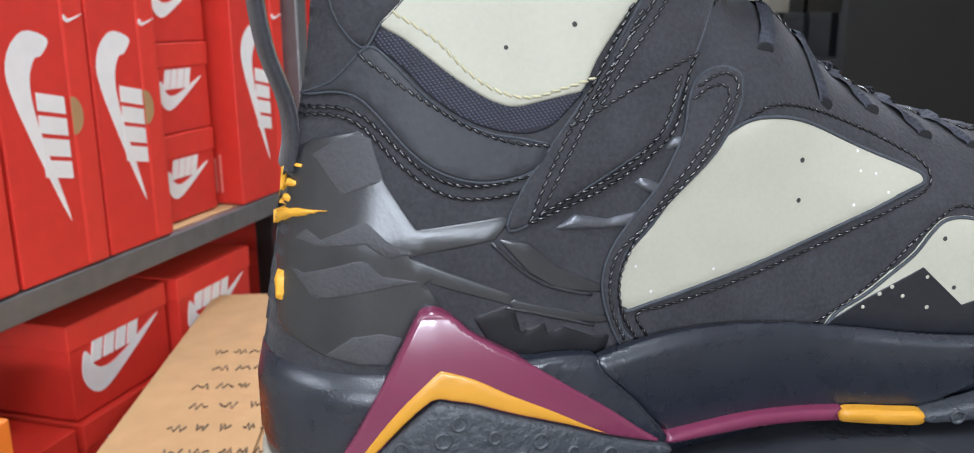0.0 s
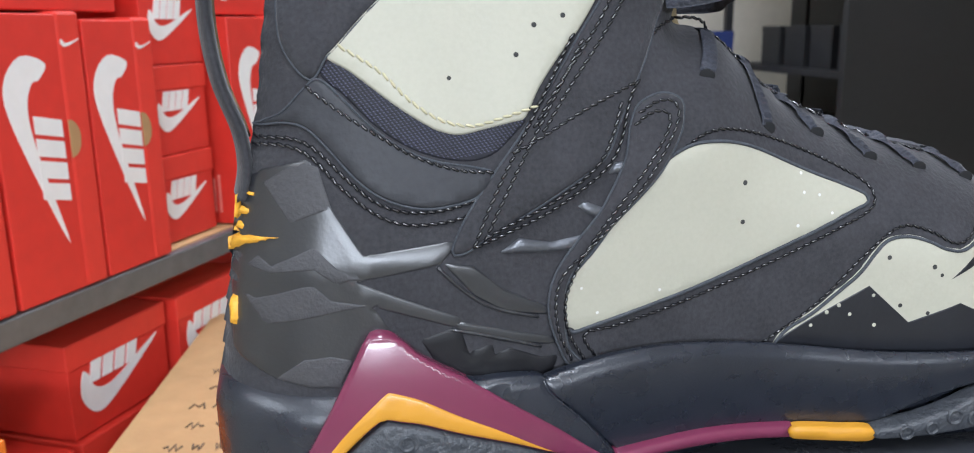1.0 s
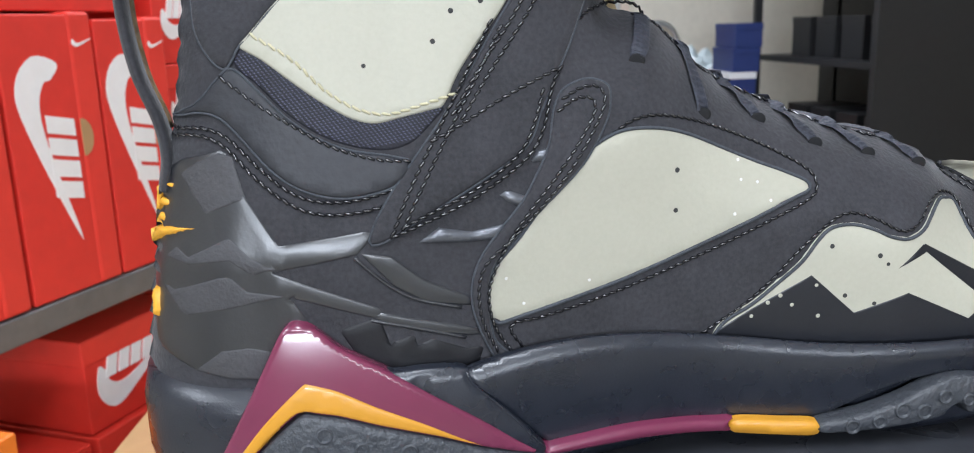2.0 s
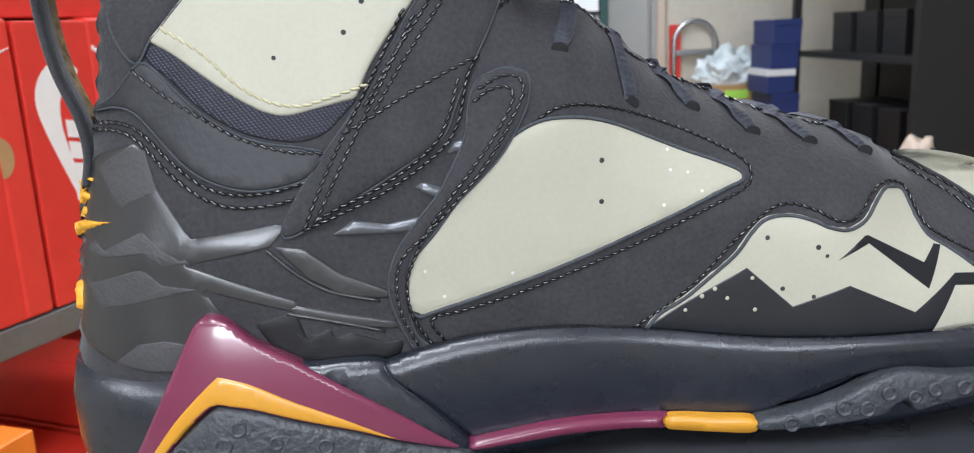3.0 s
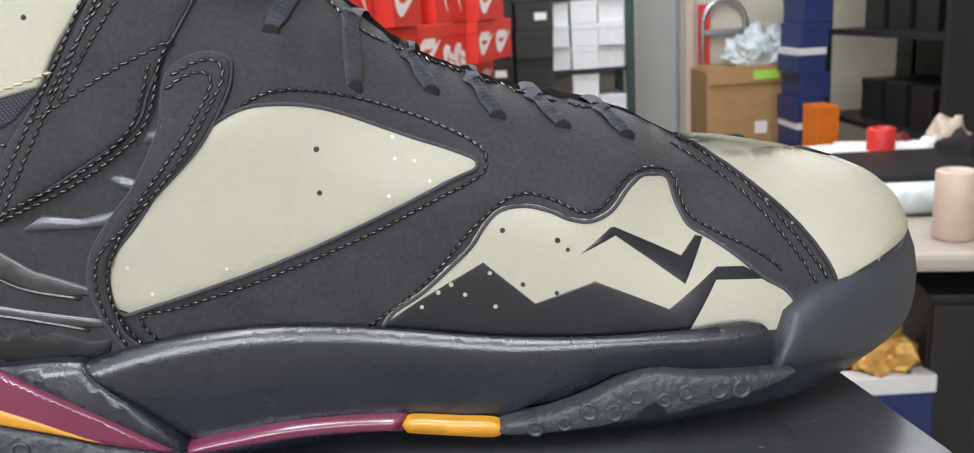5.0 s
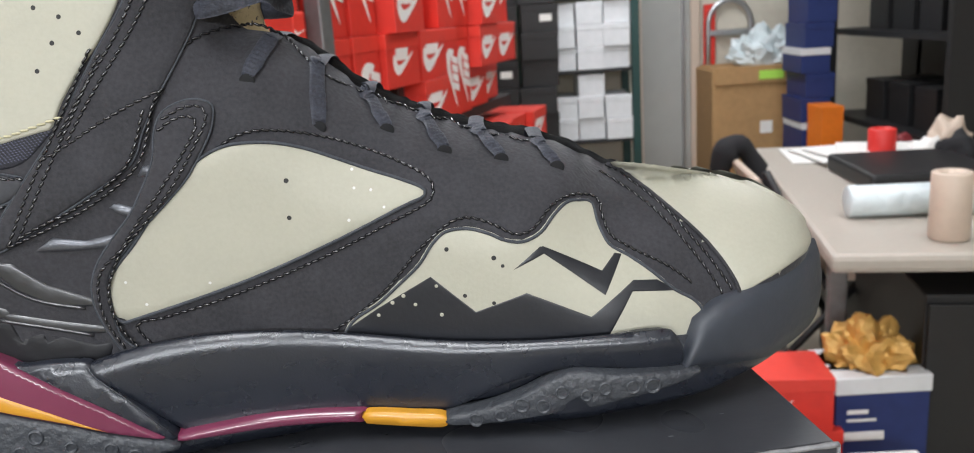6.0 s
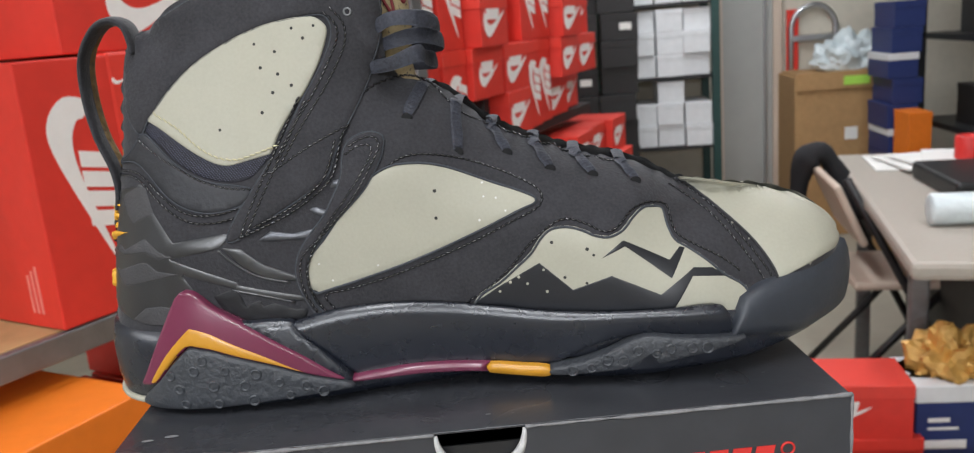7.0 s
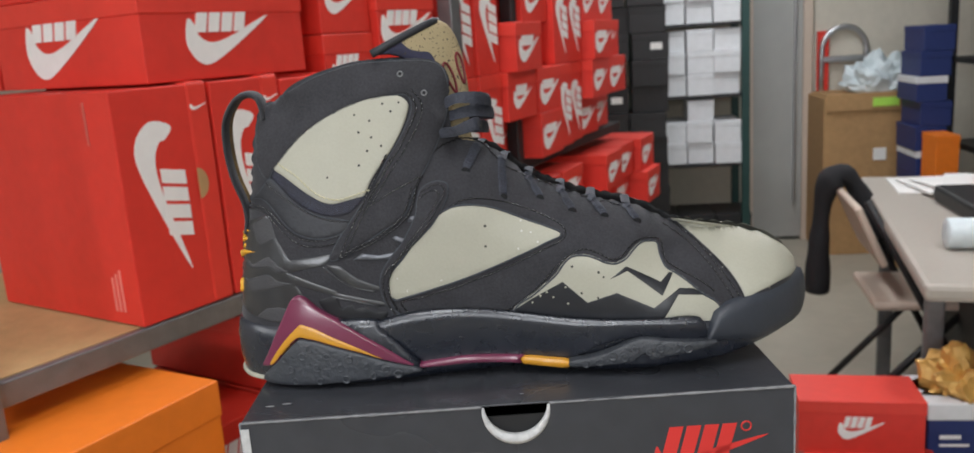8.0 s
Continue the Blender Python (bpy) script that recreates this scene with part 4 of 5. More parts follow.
def ribbon(name, path, face, material, half, thick=0.0009):
    """A flat woven lace along a path; face gives the side that shows at each point. It is pinched where it starts."""
    p, f = spline(path, 7), spline(face, 7)
    n, m = len(p), 11
    verts, faces = [], []
    for i in range(n):
        t = Vector(p[min(i + 1, n - 1)] - p[max(i - 1, 0)]).normalized()
        up = Vector(f[i])
        up = (up - t * up.dot(t)).normalized()
        w = t.cross(up)
        wide = half * (0.72 + 0.28 * min(1, i / 16)) * (1 + 0.07 * noise.noise(Vector(p[i]) * 260))
        for k in range(m):
            a = -1 + 2 * k / (m - 1)
            weave = 0.00036 * math.sin(i * 1.9 + (1.6 if k % 2 else 0)) * (1 - a * a)
            crown = thick * 0.55 * math.sqrt(max(0, 1 - a * a))
            verts.append(Vector(p[i]) + w * wide * a + up * (crown + weave))
        for k in range(m):
            a = 1 - 2 * k / (m - 1)
            verts.append(Vector(p[i]) + w * wide * a - up * thick * 0.45 * math.sqrt(max(0, 1 - a * a)))
    r2 = 2 * m
    for i in range(n - 1):
        for k in range(r2):
            faces.append((i * r2 + k, i * r2 + (k + 1) % r2, (i + 1) * r2 + (k + 1) % r2, (i + 1) * r2 + k))
    return mesh_from(name, verts, faces, material)


def build_laces(shoe):
    ends = [(119, 118), (139, 102), (159, 99), (177, 91), (195, 87), (213, 83)]
    tops = [(124, 129), (137, 120.5), (151, 110), (169, 101.5), (187, 95), (207, 89.5)]
    for (ex, ez), (tx, tz) in zip(ends, tops):
        path, face = [], []
        for k, h in ((0, -0.7), (0.08, 0.7), (0.3, 1.0), (0.5, 1.0), (0.7, 1.0), (0.85, 1.0), (0.95, 1.1), (0.99, 1.1)):
            x, z = np.array([(ex + (tx - ex) * k) / 1000]), np.array([(ez + (tz - ez) * k) / 1000])
            low, high = lifted(x, z, upper, np.array([0.0]))[0], lifted(x, z, upper, np.array([0.001]))[0]
            path.append(lifted(x, z, upper, np.array([h / 1000]))[0])
            face.append((high - low) / 0.001)
        y3 = float(middle(tx / 1000))
        for dy, dz in ((0.0, 0.0014), (0.012, 0.0006), (0.022, -0.004)):
            path.append(np.array((tx / 1000, y3 + dy, tz / 1000 + dz)))
            face.append(np.array((0.1, 0.0, 1.0)))
        piece("lace", ribbon("lace", path, face, LACE, 0.0027), shoe, "black woven lace")
        hole = lifted(np.array([ex / 1000]), np.array([ez / 1000 - 0.0006]), upper, np.array([0.0001]))[0]
        bm = bmesh.new()
        bmesh.ops.create_uvsphere(bm, u_segments=14, v_segments=6, radius=0.0023)
        bmesh.ops.scale(bm, vec=(1.1, 0.1, 0.9), verts=bm.verts)
        part("lace_hole", bm, HOLE_DARK, shoe, at=Matrix.Translation(hole), smooth=True)
    # folded lace loops at the throat
    for z0, x1, y0 in ((156, 133, 18), (149, 134, 22), (142, 128, 16)):
        pts = [(106, y0 - 2, z0 - 3), (116, y0 - 6, z0 + (z0 - 149) * 0.25), (127, y0 - 4, z0 + 1.5), (x1, y0 + 8, z0 - 1), (129, y0 + 22, z0 - 3), (110, y0 + 30, z0 - 3)]
        mid = np.array((0.112, 0.030, z0 / 1000))
        piece("lace", ribbon("lace", np.array(pts) / 1000, [np.array(q) / 1000 - mid + np.array((0, 0, 0.004)) for q in pts], LACE, 0.0036), shoe, "black woven lace")
    for x, z in ((87, 172.5), (100, 162)):
        q = lifted(np.array([x / 1000]), np.array([z / 1000]), upper, np.array([0.0012]))[0]
        path = [(q[0] + 0.0014 * math.cos(a), q[1] - 0.0003, q[2] + 0.0014 * math.sin(a)) for a in np.linspace(0, 2 * math.pi, 17)]
        piece("eyelet", tube_mesh("eyelet", path, 0.00045, GALV, ring=6, caps=False), shoe, "small steel eyelet ring")


def build_pull_tab(shoe):
    pts = [(4, 152), (2, 163), (-4, 166.5), (-12, 163.5), (-19.5, 152), (-21, 136), (-19, 119), (-14.5, 105), (-13.5, 95), (-15, 87)]
    path = [(x / 1000, 0.018, z / 1000) for x, z in spline(pts, 6)]
    piece("pull_tab", tube_mesh("pull_tab", path, 0.010, NUBUCK, ring=14, flat=0.21, up=(-0.22, 1, 0)), shoe, "black leather heel pull loop with golden thread")
    inner = [(x + 0.0022, 0.018, z) for x, _, z in path[14:44]]
    piece("pull_tab_print", tube_mesh("pull_tab_print", inner, 0.0035, mat("worn golden thread", (0.05, 0.04, 0.02), 0.7, bump=0.8, scale=260, vary=0.3, wear=(0.30, 0.17, 0.03)), ring=10, flat=0.08, up=(0, 1, 0)), shoe, "worn golden weave")


sneaker = build_shoe()
build_laces(sneaker)
build_pull_tab(sneaker)


def build_bumper(shoe):
    """Rubber toe guard: a band round the toe from one side to the other."""
    lat = even(_lat, 0.002, closed=False)
    med = even(_med, 0.002, closed=False)
    way = np.vstack([lat[lat[:, 0] > 0.2485], med[med[:, 0] > 0.2485][::-1][1:]])
    verts, faces = [], []
    prof = [(0.0, -3.0), (0.06, 0.4), (0.25, 1.6), (0.5, 2.2), (0.75, 1.6), (0.93, 0.2), (1.0, -5.0), (1.02, -14.0)]
    n = len(prof)
    for i, (x, y) in enumerate(way):
        a, b = way[max(i - 1, 0)], way[min(i + 1, len(way) - 1)]
        t = (b - a) / np.hypot(*(b - a))
        out = np.array([t[1], -t[0]])
        lo = 0.0175 - 0.004 * np.clip((x - 0.25) / 0.03, 0, 1) + 0.006 * np.clip((x - 0.28) / 0.03, 0, 1)
        hi = 0.0300 + np.interp(x, [0.248, 0.254, 0.262, 0.275, 0.295, 0.31], [-0.010, 0.0035, 0.0075, 0.0115, 0.0145, 0.0155])
        lean = 0.0015 * np.clip((x - 0.27) / 0.03, 0, 1)
        for s, h in prof:
            p = np.array([x, y]) + out * (h / 1000 + lean * (1 - s))
            verts.append((p[0], p[1], lo + (hi - lo) * s))
    for i in range(len(way) - 1):
        for k in range(n - 1):
            faces.append((i * n + k, i * n + n + k, i * n + n + k + 1, i * n + k + 1))
    faces += [tuple(range(n)), tuple((len(way) - 1) * n + k for k in range(n))[::-1]]
    piece("toe_guard", mesh_from("toe_guard", verts, faces, RUBBER_SMOOTH), shoe, "smooth dark grey rubber toe guard")


build_bumper(sneaker)


# ---- the black shoebox under the shoe ----
def build_black_box():
    a = math.atan2(0.044, 0.290)
    m = Matrix.Translation((0.001, -0.059, 0)) @ Matrix.Rotation(a, 4, "Z")
    L, D, Hh = 0.294, 0.190, 0.115
    box = thing("shoebox", "black coated shoebox with scuffed pale edges and a round thumb hole", "shoebox", m)
    part("lid_top", block(L - 0.002, D - 0.002, 0.0012, L / 2, D / 2, -0.0014, 0.0004), BOXBLACK, box)
    # front wall with the half-round cut, as an outline with a notch
    cx, r = 0.146, 0.0178
    pts = [(0, -Hh), (L, -Hh), (L, -0.0016)] + [(cx + r * math.cos(t), -0.0016 - r * 1.05 * math.sin(t)) for t in np.linspace(0, math.pi, 25)] + [(0, -0.0016)]
    verts = [(x, y, z) for y in (0.0, 0.0012) for x, z in pts]
    n = len(pts)
    faces = [tuple(range(n)), tuple(range(n, 2 * n))[::-1]] + [(i, n + i, n + (i + 1) % n, (i + 1) % n) for i in range(n)]
    piece("front", mesh_from("front", verts, faces, BOXBLACK, smooth=False), box)
    part("back", block(L, 0.0012, Hh - 0.0016, L / 2, D - 0.0006, -Hh), BOXBLACK, box)
    for x in (0.0006, L - 0.0006):
        part("side", block(0.0012, D - 0.0026, Hh - 0.0016, x, D / 2, -Hh), BOXBLACK, box)
    part("bottom", block(L, D, 0.001, L / 2, D / 2, -Hh - 0.001), BOXBLACK, box)
    part("inner_wall", block(L - 0.01, 0.001, Hh - 0.008, L / 2, 0.004, -Hh), BLACK_CARD, box)
    # speckled paper edge round the cut
    arc = [(cx + r * 0.98 * math.cos(t), 0.0004, -0.0016 - r * 1.03 * math.sin(t)) for t in np.linspace(0, math.pi, 25)]
    piece("cut_rim", tube_mesh("cut_rim", arc, [0.0008 + 0.0022 * math.sin(math.pi * i / 24) for i in range(25)], SPECKLE, ring=6), box, "speckled white paper round the thumb hole")
    part("corner_strip", block(0.0045, 0.0006, Hh - 0.004, 0.0024, -0.0006, -Hh), SPECKLE, box, "speckled white paper at the corner")
    # scuffed edges
    rng = random.Random(4)
    def scuff(p, q):
        pts = [Vector(p).lerp(Vector(q), i / 60) for i in range(61)]
        rad = [max(0.00035, 0.0007 + 0.0005 * noise.noise(Vector((i * 0.35, p[0] * 9, 2)))) for i in range(61)]
        piece("worn_edge", tube_mesh("worn_edge", pts, rad, BOXEDGE, ring=5), box, "scuffed pale card edge")
    scuff((0, 0, -0.0009), (cx - r, 0, -0.0009))
    scuff((cx + r, 0, -0.0009), (L, 0, -0.0009))
    scuff((L, 0, -0.001), (L, D, -0.001))
    scuff((0, 0, -0.001), (0, D, -0.001))
    scuff((0, 0, -0.001), (0, 0, -Hh))
    scuff((L, 0, -0.001), (L, 0, -Hh))
    for x, y, s in ((0.012, 0.018, 0.0035), (0.021, 0.020, 0.004), (0.247, 0.016, 0.0014), (0.268, 0.026, 0.0012), (0.150, 0.012, 0.0016), (0.160, 0.011, 0.001)):
        bm = bmesh.new()
        bmesh.ops.create_circle(bm, cap_ends=True, radius=s / 2, segments=9)
        bmesh.ops.scale(bm, vec=(1.5, 0.55, 1), verts=bm.verts)
        part("scuff", bm, BOXEDGE, box, at=Matrix.Translation((x, y, 0.0001)))
    # red print on the front: slanted bars, a tick and a small ring
    def flat(name, outline, mt):
        v = [(x, -0.0004, z) for x, z in outline] + [(x, 0.0003, z) for x, z in outline]
        k = len(outline)
        piece(name, mesh_from(name, v, [tuple(range(k))] + [(i, k + i, k + (i + 1) % k, (i + 1) % k) for i in range(k)], mt, smooth=False), box)
    for i in range(4):
        x0 = 0.226 + i * 0.0095
        flat("print", [(x0 - 0.004, -0.0385), (x0 + 0.0035, -0.0385), (x0 + 0.0085, -0.0195), (x0 + 0.001, -0.0195)], INK_RED)
    tick = spline([(0.220, -0.030), (0.219, -0.040), (0.228, -0.046), (0.250, -0.038), (0.280, -0.027), (0.250, -0.0335), (0.234, -0.038), (0.224, -0.036)], 4, closed=True)
    flat("print", [tuple(p) for p in tick], INK_RED)
    ring = [(0.268 + 0.0026 * math.cos(t), -0.0003, -0.0215 + 0.0026 * math.sin(t)) for t in np.linspace(0, 2 * math.pi, 17)]
    piece("print", tube_mesh("print", ring, 0.0005, INK_RED, ring=5, caps=False), box)
    return box


build_black_box()


# ---- the stock room ----
FLOOR_Z = -1.2
TURN = radians(24)
AISLE = Matrix.Translation((-0.442, 0.568, 0)) @ Matrix.Rotation(-TURN, 4, "Z")   # local y runs along the shelves, x into the aisle


def wall(name, sx, sy, sz, x, y, z, material, rz=0.0):
    ob = part(name, block(sx, sy, sz), material, None, at=Matrix.Translation((x, y, z)) @ Matrix.Rotation(rz, 4, "Z"))
    return tagged(ob, kind="structure")


def tick_outline(w, h):
    p = spline([(-0.46, 0.30), (-0.50, -0.06), (-0.36, -0.34), (-0.12, -0.26), (0.50, 0.34), (-0.02, 0.02), (-0.24, -0.04), (-0.36, 0.06), (-0.38, 0.18)], 4, closed=True)
    return [(a * w, b * h) for a, b in p]


def decal(name, outline, material, parent, at, thick=0.0006):
    """A thin printed shape in its own x, z plane, facing -y."""
    k = len(outline)
    v = [(x, -thick, z) for x, z in outline] + [(x, 0.0004, z) for x, z in outline]
    return piece(name, mesh_from(name, v, [tuple(range(k))] + [(i, k + i, k + (i + 1) % k, (i + 1) % k) for i in range(k)], material, smooth=False), parent, at=at)


def bars(parent, at, w, h, material, n=4, slant=0.25, name="print"):
    step = w / n
    for i in range(n):
        x = -w / 2 + i * step
        decal(name, [(x, -h / 2), (x + step * 0.80, -h / 2), (x + step * 0.80 + slant * h, h / 2), (x + slant * h, h / 2)], material, parent, at, thick=0.0012)


def build_shoebox(label, L, D, Hh, body, lid, at, marks=(), hole=True, drop=0.034, group=""):
    """A lying shoebox: base with a lifting lid. x: long side, front faces -y, base at z 0. marks: (face, kind)."""
    b = thing("shoebox", label, "shoebox", at, group)
    part("base", block(L - 0.004, D - 0.004, Hh - 0.004, 0, 0, 0, 0.0015), body, b)
    part("lid", block(L, D, drop, 0, 0, Hh - drop, 0.002), lid, b)
    faces = {"front": Matrix.Translation((0, -D / 2 + 0.0016, Hh * 0.44)), "right": Matrix.Translation((L / 2 - 0.0016, 0, Hh * 0.44)) @ Matrix.Rotation(math.pi / 2, 4, "Z"),
             "left": Matrix.Translation((-L / 2 + 0.0016, 0, Hh * 0.44)) @ Matrix.Rotation(-math.pi / 2, 4, "Z")}
    for face, size, turn in marks:
        m = faces[face] @ Matrix.Rotation(turn, 4, "Y")
        decal("print", tick_outline(size, size * 0.62), WHITE_INK, b, m)
        bars(b, m @ Matrix.Translation((-0.10 * size, 0, 0.20 * size)), size * 0.60, size * 0.27, WHITE_INK)
    if hole:
        m = Matrix.Translation((L / 2 + 0.0006, 0, Hh - drop - 0.001)) @ Matrix.Rotation(math.pi / 2, 4, "Z")
        decal("thumb_hole", [(0.016 * math.cos(t), -0.016 * math.sin(t)) for t in np.linspace(0, math.pi, 13)], HOLE, b, m)
    return b


def build_rack(length, depth, levels, at, material, posts=True, board=None, top=0.6):
    r = thing("shelf_rack", "steel shelf rack filled with red shoeboxes", "shelf", at)
    for z in levels:
        part("shelf_board", block(depth - 0.01, length, 0.012, -depth / 2, length / 2, z - 0.014), board or material, r)
        part("front_beam", block(0.014, length, 0.032, 0.004, length / 2, z - 0.034, 0.002), material, r)
        part("back_beam", block(0.014, length, 0.040, -depth, length / 2, z - 0.042, 0.002), material, r)
    if posts:
        for x in (0.004, -depth):
            for y in (posts if isinstance(posts, tuple) else (0.0, length)):
                part("post", block(0.035, 0.035, top - FLOOR_Z, x, y, FLOOR_Z, 0.003), material, r)
    return r


# floor, walls, ceiling
wall("floor", 12, 12, 0.05, 0.8, 1.2, FLOOR_Z - 0.05, FLOOR)
ceil = wall("ceiling", 12, 12, 0.05, 0.8, 1.2, 1.5, CEILING)
wall("wall_north", 12, 0.1, 2.7, 0.8, 5.15, FLOOR_Z, WALL)
wall("wall_south", 12, 0.1, 2.7, 0.8, -3.6, FLOOR_Z, WALL)
wall("wall_west", 0.1, 8.6, 2.7, -3.2, 0.8, FLOOR_Z, WALL)
wall("wall_east", 0.1, 8.6, 2.7, 4.2, 0.8, FLOOR_Z, WALL)
tagged(part("baseboard", block(12, 0.02, 0.14), DADO, None, at=Matrix.Translation((0.8, 5.088, FLOOR_Z))), kind="structure")

# ceiling lamps: long fluorescent fittings, the one at x -1.5 an added fill
for lx, ly, watts in LAMPS_AND_FILL:
    fit_ = thing("ceiling_and_fill_light", "unseen long white fluorescent ceiling light", "ceiling light", Matrix.Translation((lx, ly, 1.43)), "ceiling lights")
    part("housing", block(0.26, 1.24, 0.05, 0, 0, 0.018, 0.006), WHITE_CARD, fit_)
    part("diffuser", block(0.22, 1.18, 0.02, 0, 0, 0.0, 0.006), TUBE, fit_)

# bodies of the two added wall lamps
for lx, lz, watts in ADDED_WALL_LAMPS:
    fit_ = thing("added_wall_light", "unseen long white fluorescent light added on the wall", "wall light", Matrix.Translation((lx, -3.5, lz)), "wall lights")
    part("housing", block(1.24, 0.04, 0.26, 0, -0.02, -0.13, 0.006), WHITE_CARD, fit_)
    part("diffuser", block(1.18, 0.02, 0.22, 0, 0.012, -0.11, 0.006), TUBE, fit_)

# support of the black box: a stack of cartons
base = thing("cardboard_box", "brown corrugated cardboard box standing on the floor", "cardboard box", Matrix.Translation((0.13, 0.03, FLOOR_Z)) @ Matrix.Rotation(0.15, 4, "Z"))
part("body", block(0.40, 0.30, -0.118 - FLOOR_Z, 0, 0.02, 0, 0.004), KRAFT, base)
part("tape", block(0.05, 0.304, 0.002, 0, 0.02, -0.1178 - FLOOR_Z), BEIGE, base)

# red boxes on the near shelf
near = build_rack(1.02, 0.55, (-0.163, -0.62), AISLE @ Matrix.Translation((0.0, -0.22, 0)), GALV, board=PLYWOOD, posts=True, top=0.62)


def upright_box(y0, w, h, at_x, shade, flap=True):
    """A shoebox standing on its end, narrow face to the aisle."""
    b = thing("shoebox", "red shoebox standing on end with a white tick", "shoebox", AISLE @ Matrix.Translation((at_x, y0 + w / 2, -0.163)), "red shoeboxes on the shelf")
    dd = 0.34
    part("base", block(dd, w - 0.003, h, -dd / 2, 0, 0, 0.002), RED, b)
    part("lid", block(dd + 0.002, 0.036, h + 0.003, -dd / 2 + 0.001, w / 2 - 0.018, 0, 0.004), REDLID, b)
    m = Matrix.Translation((-0.0004, -0.018, h * 0.52)) @ Matrix.Rotation(math.pi / 2, 4, "Z") @ Matrix.Rotation(math.pi / 2, 4, "Y")
    decal("print", tick_outline(0.215, 0.095), WHITE_INK, b, m)
    bars(b, m @ Matrix.Translation((0.006, 0, 0.022)), 0.098, 0.040, WHITE_INK, slant=0.2)
    hm = Matrix.Translation((0.0022, w / 2 - 0.036, h * 0.56)) @ Matrix.Rotation(math.pi / 2, 4, "Z")
    decal("thumb_hole", [(0.017 * math.sin(t), 0.022 * math.cos(t)) for t in np.linspace(0, math.pi, 13)], KRAFT, b, hm)
    decal("print", tick_outline(0.030, 0.013), WHITE_INK, b, Matrix.Translation((0.0022, w / 2 - 0.018, h * 0.90)) @ Matrix.Rotation(math.pi / 2, 4, "Z"))
    for k in range(3):
        decal("small_print", [(-0.003, 0), (0.001, 0), (0.001, 0.06 - 0.006 * k), (-0.003, 0.06 - 0.006 * k)], PALE_RED_INK, b, Matrix.Translation((-0.035 - k * 0.009, -w / 2 + 0.0011, 0.018)))
        decal("small_print", [(-0.003, 0), (0.001, 0), (0.001, 0.055), (-0.003, 0.055)], PALE_RED_INK, b, Matrix.Translation((-0.055, -w / 2 + 0.0011, 0.25 - k * 0.001)))
    return b


for y0, w, h in ((0.0, 0.158, 0.318), (0.163, 0.135, 0.318), (0.302, 0.122, 0.312), (0.60, 0.15, 0.318)):
    upright_box(y0, w, h, 0.009, RED)
# lying boxes on top of them
for y0, z0, L in ((0.20, 0.159, 0.33), (0.21, 0.288, 0.33), (0.64, 0.159, 0.20), (0.64, 0.288, 0.20)):
    build_shoebox("red shoebox with white ticks lying on others", 0.36, L - 0.02, 0.127, RED, REDLID, AISLE @ Matrix.Translation((-0.185, y0 + 0.03, z0)), (("right", 0.16, 0), ("front", 0.19, 0)), hole=False, group="red shoeboxes on the shelf")
build_shoebox("red shoebox with white ticks lying on others", 0.36, 0.2, 0.127, RED, REDLID, AISLE @ Matrix.Translation((-0.56, 0.18, 0.159)), (("front", 0.19, 0),), hole=False, group="red shoeboxes on the shelf")
for k in range(5):
    build_shoebox("red shoebox with white ticks lying on others", 0.34, 0.135, 0.1245, RED, REDLID, AISLE @ Matrix.Translation((-0.19, 0.512, -0.162 + 0.126 * k)), (("right", 0.10, 0),), hole=False, group="red shoeboxes on the shelf")
# under the shelf
rng = random.Random(11)
for i in range(4):
    for k in range(2 if i < 2 else 3):
        build_shoebox("red shoebox on a lower shelf with a white tick", 0.33, 0.19, 0.125, RED, REDLID, AISLE @ Matrix.Translation((-0.17 + rng.uniform(-0.02, 0.0), -0.06 + i * 0.2, -0.62 + k * 0.128)), (("right", 0.15, 0),), hole=False, group="red shoeboxes on the shelf")
# orange box in front of the shelf
build_shoebox("orange shoebox with a small white tick and a thumb hole", 0.24, 0.34, 0.133, ORANGE, ORANGE, Matrix.Translation((-0.498, 0.424, -0.362)) @ Matrix.Rotation(radians(-21), 4, "Z"), (("right", 0.03, 0),), hole=True, drop=0.05)
# tan carton behind the shoe, with rows of dark marks on its top
carton = thing("cardboard_box", "tan corrugated carton with rows of dark pen marks on its top", "cardboard box", Matrix.Translation((-0.10, 0.80, FLOOR_Z)) @ Matrix.Rotation(radians(-4), 4, "Z"))
part("body", block(0.32, 0.54, 0.90, 0, 0, 0, 0.005), KRAFT, carton)
part("flap", block(0.155, 0.53, 0.004, -0.079, 0, 0.9005, 0.001), KRAFT, carton)
part("flap", block(0.155, 0.53, 0.004, 0.079, 0, 0.9005, 0.001), KRAFT, carton)
rng = random.Random(3)
for k in range(6):
    y, x = 0.03 - 0.052 * k, -0.10 + 0.01 * (k % 2)
    while x < -0.015 + 0.05 * rng.random():
        w = rng.uniform(0.010, 0.020)
        stroke = [(x + w * q / 5, y + 0.008 * math.sin(2.6 * q + k + 40 * x), 0.9050) for q in range(6)]
        piece("pen_mark", tube_mesh("pen_mark", stroke, 0.0011, PEN, ring=5, up=(0, 0, 1)), carton)
        x += w + rng.uniform(0.004, 0.016)

# the long run of red boxes further along the aisle
RUN = Matrix.Translation((-0.009, 1.905, 0)) @ Matrix.Rotation(radians(-17.4), 4, "Z")
